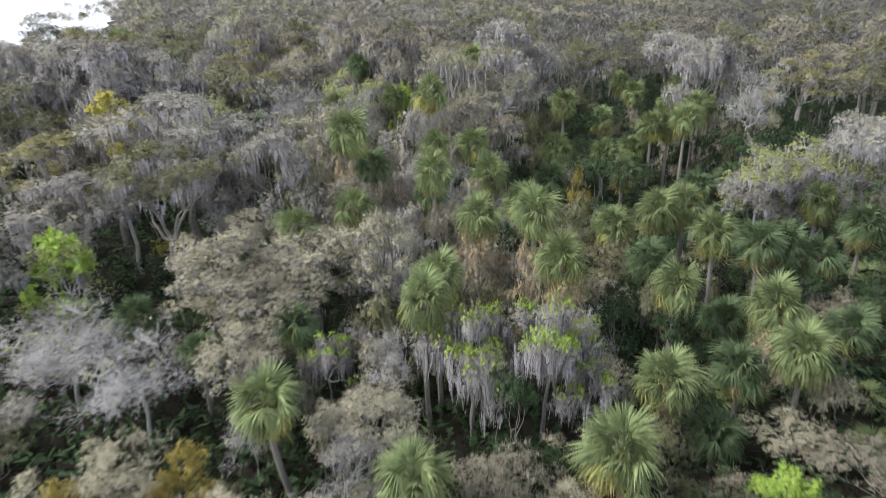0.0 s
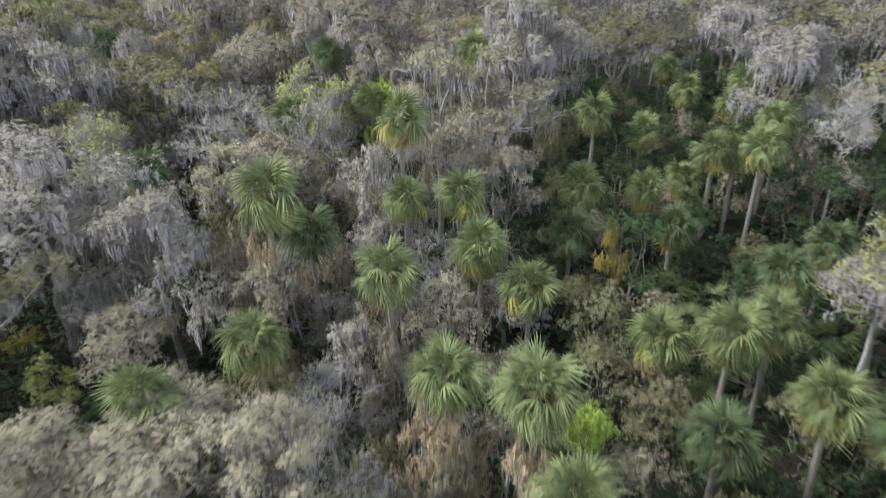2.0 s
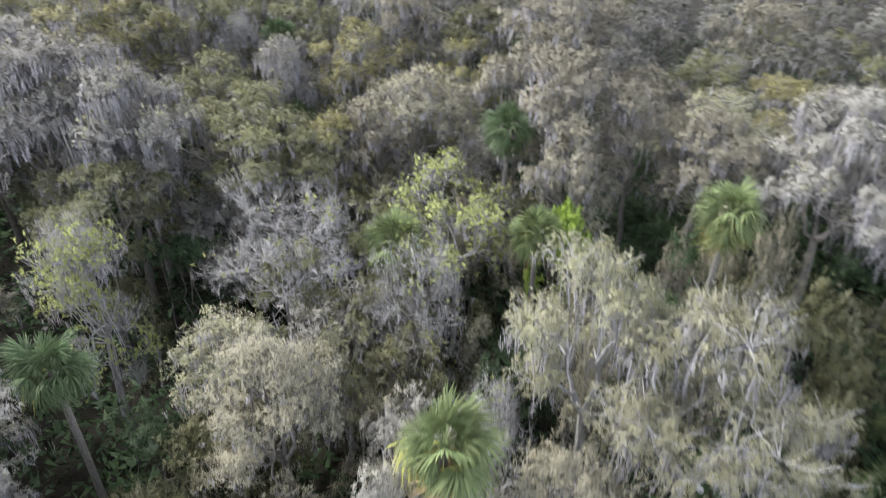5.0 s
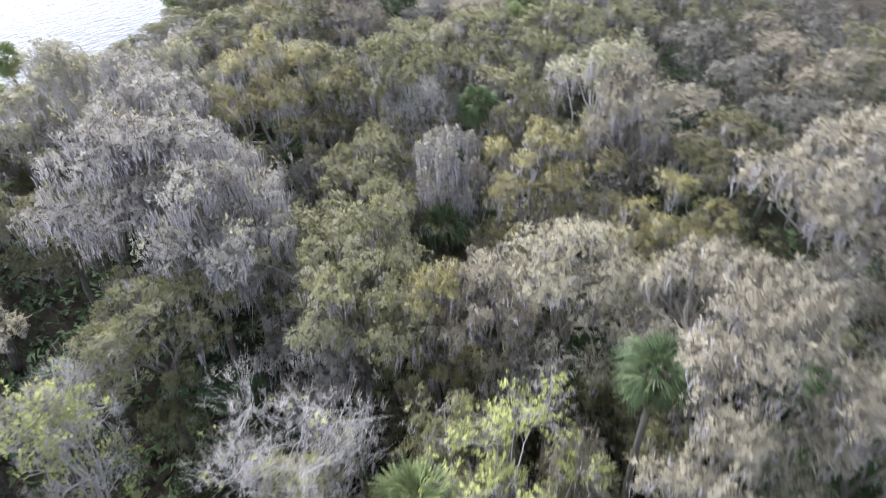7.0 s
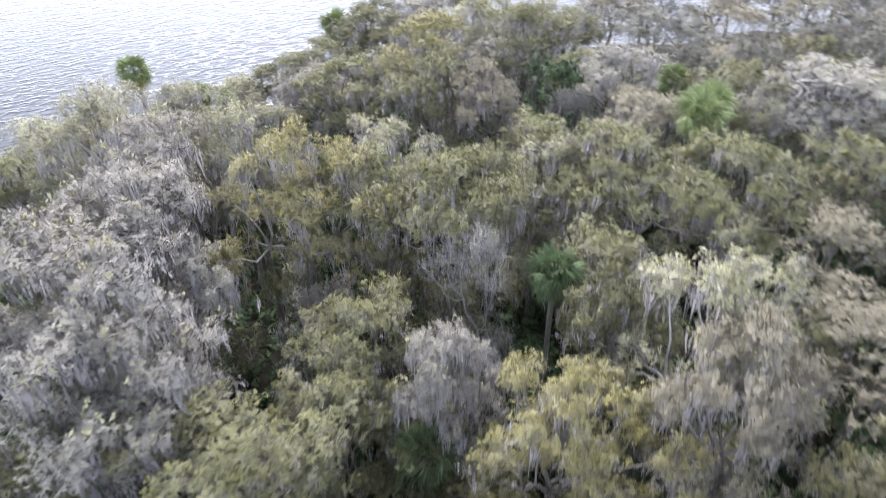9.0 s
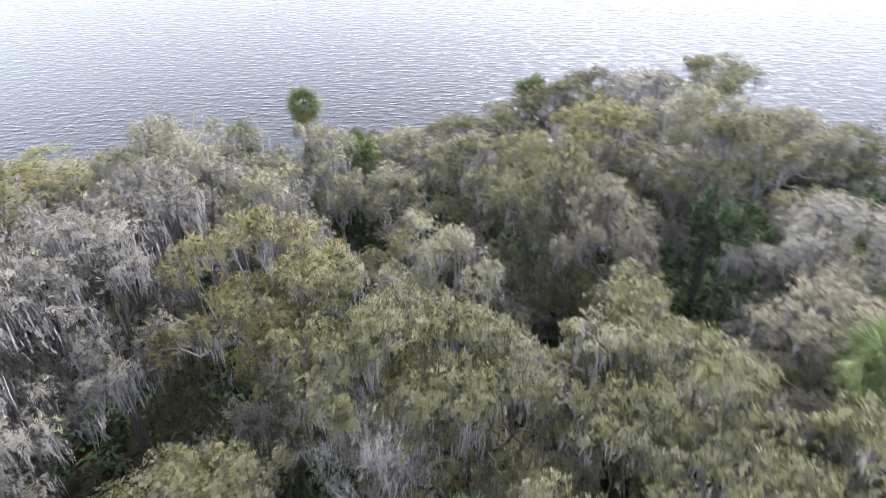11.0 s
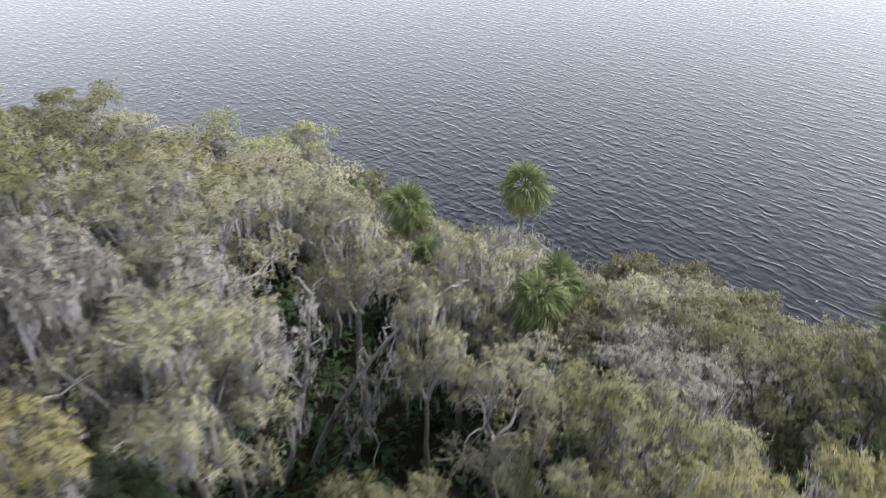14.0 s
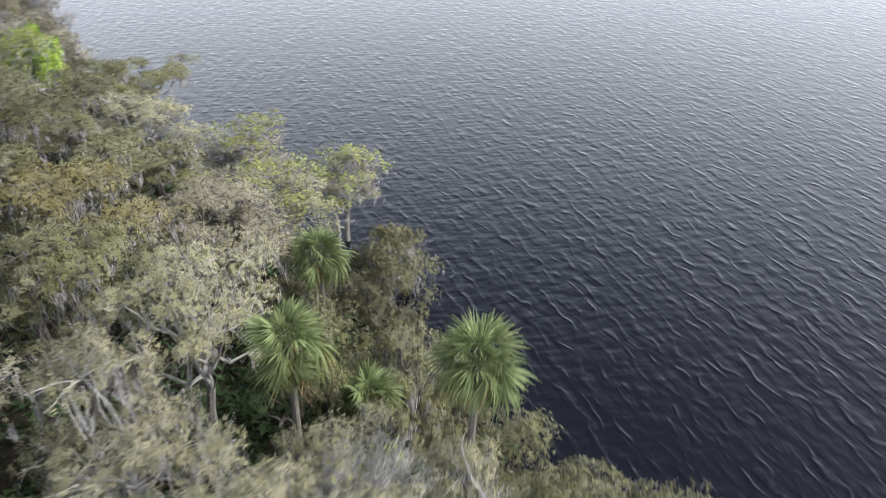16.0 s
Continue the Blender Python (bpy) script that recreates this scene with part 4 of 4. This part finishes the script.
plant("mossy_shrub", -84.4, 76.4, 7.6, 3.9, "olive bush hung with moss at the water's edge")
plant("mossy_shrub", -87.6, 78.6, 7.0, 3.6, "olive bush hung with moss at the water's edge")
plant("mossy_shrub", -90.0, 81.6, 6.4, 3.4, "olive bush hung with moss at the water's edge")
plant("silver_oak", -84.6, 82.0, 8.8, 4.0, "olive bush hung with moss at the water's edge")
plant("olive_oak", -82.6, 87.6, 11.8, 4.2)
plant("shrub", -91.0, 88.6, 8.0, 4.4, "olive bush hung with moss at the water's edge")
plant("lime_tree", -37.4, 34.0, 13.6, 4.0)
plant("lime_shrub", -36.6, 31.6, 13.2, 3.6, "tree of bright yellow-green young leaves by the lake")
plant("olive_oak", -53.6, 51.6, 11.8, 4.8)
plant("olive_oak", -46.4, 52.0, 14.4, 5.4)
plant("olive_oak", -40.0, 43.0, 13.0, 5.2)
plant("shrub", -67.6, 65.0, 8.8, 3.0)
plant("shrub", -74.6, 71.6, 6.6, 2.8)
plant("shrub", -79.0, 76.6, 8.2, 3.6)
plant("silver_oak", -78.6, 83.2, 11.6, 3.6)
plant("lime_tree", -66.0, 47.0, 9.6, 3.6)
plant("silver_oak", -66.6, 46.0, 8.0, 3.4)
plant("shrub", -70.6, 58.6, 7.6, 3.4)
plant("shrub", -75.6, 66.0, 6.4, 3.0)
plant("silver_oak", -75.0, 77.4, 12.0, 2.8)
plant("silver_oak", -70.2, 76.0, 11.4, 2.6)
plant("shrub", -77.2, 78.2, 9.4, 2.6)
plant("shrub", -69.6, 69.6, 9.2, 2.4)
plant("mossy_shrub", -72.2, 72.2, 9.0, 2.4)
plant("olive_oak", -98.0, 108.0, 15.5, 5.2)
plant("olive_oak", -92.0, 98.5, 15.0, 5.0)
plant("mossy_oak", -88.0, 104.0, 16.5, 5.4)
plant("olive_oak", -84.0, 98.0, 16.5, 5.0)

# ---------------------------------------------------------------- trunks over the gap
def leaning_trunk(foot, head, girth, seed, label="long bare leaning grey trunk hung with moss over a gap"):
    """A long bare trunk that leans out of a gap, with broken side limbs and moss."""
    rng = np.random.default_rng(seed)
    z = float(ground_height(foot[0], foot[1]))
    root = new("leaning_tree")
    root.matrix_world = Matrix.Translation((foot[0], foot[1], z))
    end = np.array(head) - np.array([foot[0], foot[1], z])
    line = curve(np.array([0, 0, -0.4]), end, (rng.normal() * 0.4, rng.normal() * 0.4, -0.9), 12)
    mesh_object("trunk", *tube(line, girth, girth * 0.45, 8), PALE_BARK, root)
    for k in (5, 7, 8, 9, 10, 11):
        tip = line[k] + unit(end * 0.08 + rng.normal(size=3) + UP * 0.4) * rng.uniform(1.4, 3.0)
        mesh_object("limb", *tube(crooked(rng, line[k], tip, 0.5, 7), girth * 0.35, girth * 0.07, 5), PALE_BARK, root)
    drape = new("moss", shared("moss", [drips(rng, np.repeat(line[5:], 6, axis=0) + rng.normal(size=(42, 3)) * 0.35, 0.5, 2.2, 0.12, 6)], MOSS_VEIL))
    drape.parent = root
    tagged(drape, kind="stuff")
    tagged(root, label, "tree", group="forest trees")
    return root


leaning_trunk((-59.4, 80.6), (-65.6, 83.8, 14.2), 0.17, 3)
leaning_trunk((-57.6, 81.0), (-60.4, 83.0, 15.2), 0.16, 4)
leaning_trunk((-60.2, 81.4), (-63.2, 85.4, 12.4), 0.11, 5)
leaning_trunk((-72.4, 80.0), (-76.0, 78.6, 11.2), 0.13, 9, "pale dead limb leaning out of the shore thicket")

# ---------------------------------------------------------------- the rest of the wood, grown to fill the gaps
fill_rng = random.Random(21)


def free(x, y, reach, tight):
    return all((x - a) ** 2 + (y - b) ** 2 > (tight * (reach + c)) ** 2 for a, b, c in PLANTED)


PALM_TOPS = list(PALMS)
GAPS = ((-61.5, 83.0, 5.5), (-61.0, 76.5, 4.5), (-60.0, 90.0, 3.6), (-39.5, 89.0, 3.4), (-53.5, 90.5, 3.0), (-40.5, 80.5, 3.6), (-26.0, 57.5, 3.6), (5.8, 36.4, 2.0),
        (-47.0, 66.0, 3.2), (-42.0, 71.0, 4.0), (-58.0, 98.5, 3.0), (-52.0, 80.0, 3.0), (-50.0, 73.5, 3.0), (-33.0, 75.0, 3.2), (0.0, 33.0, 3.0), (-24.0, 35.0, 2.5), (-38.0, 74.5, 4.0), (-22.0, 78.0, 2.5))      # dark openings in the canopy
for _ in range(15000):
    x, y = fill_rng.uniform(-112, 120), fill_rng.uniform(-25, 172)
    edge = float(shore_distance(x, y))
    if any(math.hypot(x - a, (y - b) * 0.8) < c for a, b, c in GAPS):
        continue
    if x > 12 + 0.7 * max(y, 14) or edge < 0.5 or (x > -12 and y < 14):
        continue
    if (x > -14 and y < 98 and x < 50) or (x > 18 and y < 116 and x < 60) or (y < 50 and x > -32):
        reach = fill_rng.uniform(1.7, 3.0)
        if free(x, y, reach, 0.55):
            mixed = ("dry_shrub", "young_dry_tree", "shrub", "dry_shrub", "bare_tree", "evergreen_tree", "young_mossy_oak") if x < 9 else ("evergreen_tree", "palmetto", "evergreen_tree", "shrub", "dry_shrub", "palmetto", "evergreen_tree")
            sort = fill_rng.choice(mixed)
            near = min(PALM_TOPS, key=lambda q: (q[0] - x) ** 2 + (q[1] - y) ** 2)[2]
            high = max(3.0, near * fill_rng.uniform(0.7, 0.98))
            plant(sort, x, y, high if sort != "palmetto" else min(high, fill_rng.uniform(2.8, 4.2)), reach)
    elif edge < 7 and y < 125:
        reach = fill_rng.uniform(2.4, 3.6)
        if free(x, y, reach, 0.5):
            plant(fill_rng.choice(("shrub", "mossy_shrub", "shrub")), x, y, fill_rng.uniform(4.0, 6.5), reach)
    else:
        reach = fill_rng.uniform(3.8, 5.6)
        if free(x, y, reach, 0.7):
            sort = "far_tree" if y > 122 or x > 52 else fill_rng.choice(("mossy_oak", "olive_oak", "silver_oak", "mauve_oak", "dry_tree", "golden_oak", "olive_oak"))
            young = 0.6 if math.hypot(x + 17.0, y - 91.0) < 3.0 else 1.0       # a clearing with young trees
            plant(sort, x, y, fill_rng.uniform(13.5, 18.5) * min(1.0, 0.55 + edge * 0.02) * young, reach)

# saplings under the oaks, mostly in the darkened evergreen colour, deepening the shade
low_rng = random.Random(8)
for _ in range(210):
    x, y = low_rng.uniform(-76, 45), low_rng.uniform(66, 140)
    if float(shore_distance(x, y)) > 9 and (x < -14 or y > 96) and not any(math.hypot(x - a, (y - b) * 0.8) < c + 2 for a, b, c in GAPS):
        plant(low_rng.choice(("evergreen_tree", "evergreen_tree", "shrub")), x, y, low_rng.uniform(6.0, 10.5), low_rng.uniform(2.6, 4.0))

# young oaks that fill the wood between the old crowns
for _ in range(95):
    x, y = low_rng.uniform(-66, -8), low_rng.uniform(76, 124)
    if float(shore_distance(x, y)) > 9 and not any(math.hypot(x - a, (y - b) * 0.8) < c + 1 for a, b, c in GAPS):
        plant(low_rng.choice(("young_olive_oak", "young_olive_oak", "young_mossy_oak")), x, y, low_rng.uniform(9.5, 13.5), low_rng.uniform(2.6, 3.6))

# ---------------------------------------------------------------- undergrowth and distant forest
wild = np.random.default_rng(77)
ux, uy = wild.uniform(-105, 60, 30000), wild.uniform(16, 130, 30000)
on_land = (shore_distance(ux, uy) > 1.0) & (ux < 14 + 0.72 * uy)
ux, uy = ux[on_land], uy[on_land]
uz = ground_height(ux, uy)
clump_at = np.c_[ux, uy, uz + wild.uniform(0.2, 1.6, len(ux))]
bx, by = wild.uniform(-95, 115, 9000), wild.uniform(92, 175, 9000)
thick = (shore_distance(bx, by) > 4) & (bx < 20 + 0.75 * by)
brush_at = np.c_[bx[thick], by[thick], ground_height(bx[thick], by[thick]) + wild.uniform(0.8, 4.5, thick.sum())]
# leaf cover on the floor; its colour carries shade from the crowns above
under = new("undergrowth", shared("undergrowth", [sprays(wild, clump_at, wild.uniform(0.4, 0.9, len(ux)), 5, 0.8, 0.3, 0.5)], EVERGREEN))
tagged(under, "green undergrowth of ferns and saplings, darkened for canopy shade", "undergrowth", kind="stuff")
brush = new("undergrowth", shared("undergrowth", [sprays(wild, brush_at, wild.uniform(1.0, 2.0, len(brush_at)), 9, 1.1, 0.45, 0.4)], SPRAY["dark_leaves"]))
tagged(brush, "leafy brush between the trunks of the oak wood, darkened for canopy shade", "undergrowth", kind="stuff")

fx, fy = wild.uniform(-260, 420, 7000), wild.uniform(60, 640, 7000)
beyond = (shore_distance(fx, fy) > 6) & ((fy > 170) | (fx > 118) | (fx > 14 + 0.72 * fy)) & (fx < 60 + 0.8 * fy) & (fx > -60 - 0.72 * fy)
fx, fy = fx[beyond], fy[beyond]
nx, ny = wild.uniform(-12, 110, 1500), wild.uniform(-70, 70, 1500)
beside = (shore_distance(nx, ny) > 5) & ((nx > 10 + 0.64 * np.maximum(ny, 14)) | (ny < 12))
far_at = np.c_[np.r_[fx, nx[beside]], np.r_[fy, ny[beside]], np.r_[wild.uniform(11, 17, len(fx)), wild.uniform(4, 10, beside.sum())]]
near_way = np.hypot(far_at[:, 0], far_at[:, 1] - 60)
far_at = far_at[wild.random(len(far_at)) < np.clip(150 / near_way, 0.3, 1)]


def far_crowns(name, at, shade, label):
    """Crowns of a wood too far to tell its twigs: lobes over each crown."""
    lobes = 9
    hub = np.repeat(at, lobes, axis=0)
    v = unit(wild.normal(size=hub.shape))
    v[:, 2] = np.abs(v[:, 2]) * 0.45 - 0.1
    wide = np.repeat(wild.uniform(3.0, 5.2, len(at)), lobes)[:, None]
    ob = new(name, shared(name, [sprays(wild, hub + v * wide * wild.uniform(0.4, 1.0, (len(hub), 1)), wild.uniform(1.1, 2.1, len(hub)), 7, 1.7, 0.9, 0.3, hang=0.3)], SPRAY[shade]))
    return tagged(ob, label, "forest", kind="stuff")


which = wild.random(len(far_at))
far_crowns("far_woods", far_at[which < 0.45], "woodland_grey", "distant grey oak forest hung with moss")
far_crowns("far_woods", far_at[(which >= 0.45) & (which < 0.75)], "olive_leaves", "distant olive-green oak crowns")
far_crowns("far_woods", far_at[which >= 0.75], "mauve_twigs", "distant brown-grey leafless crowns")
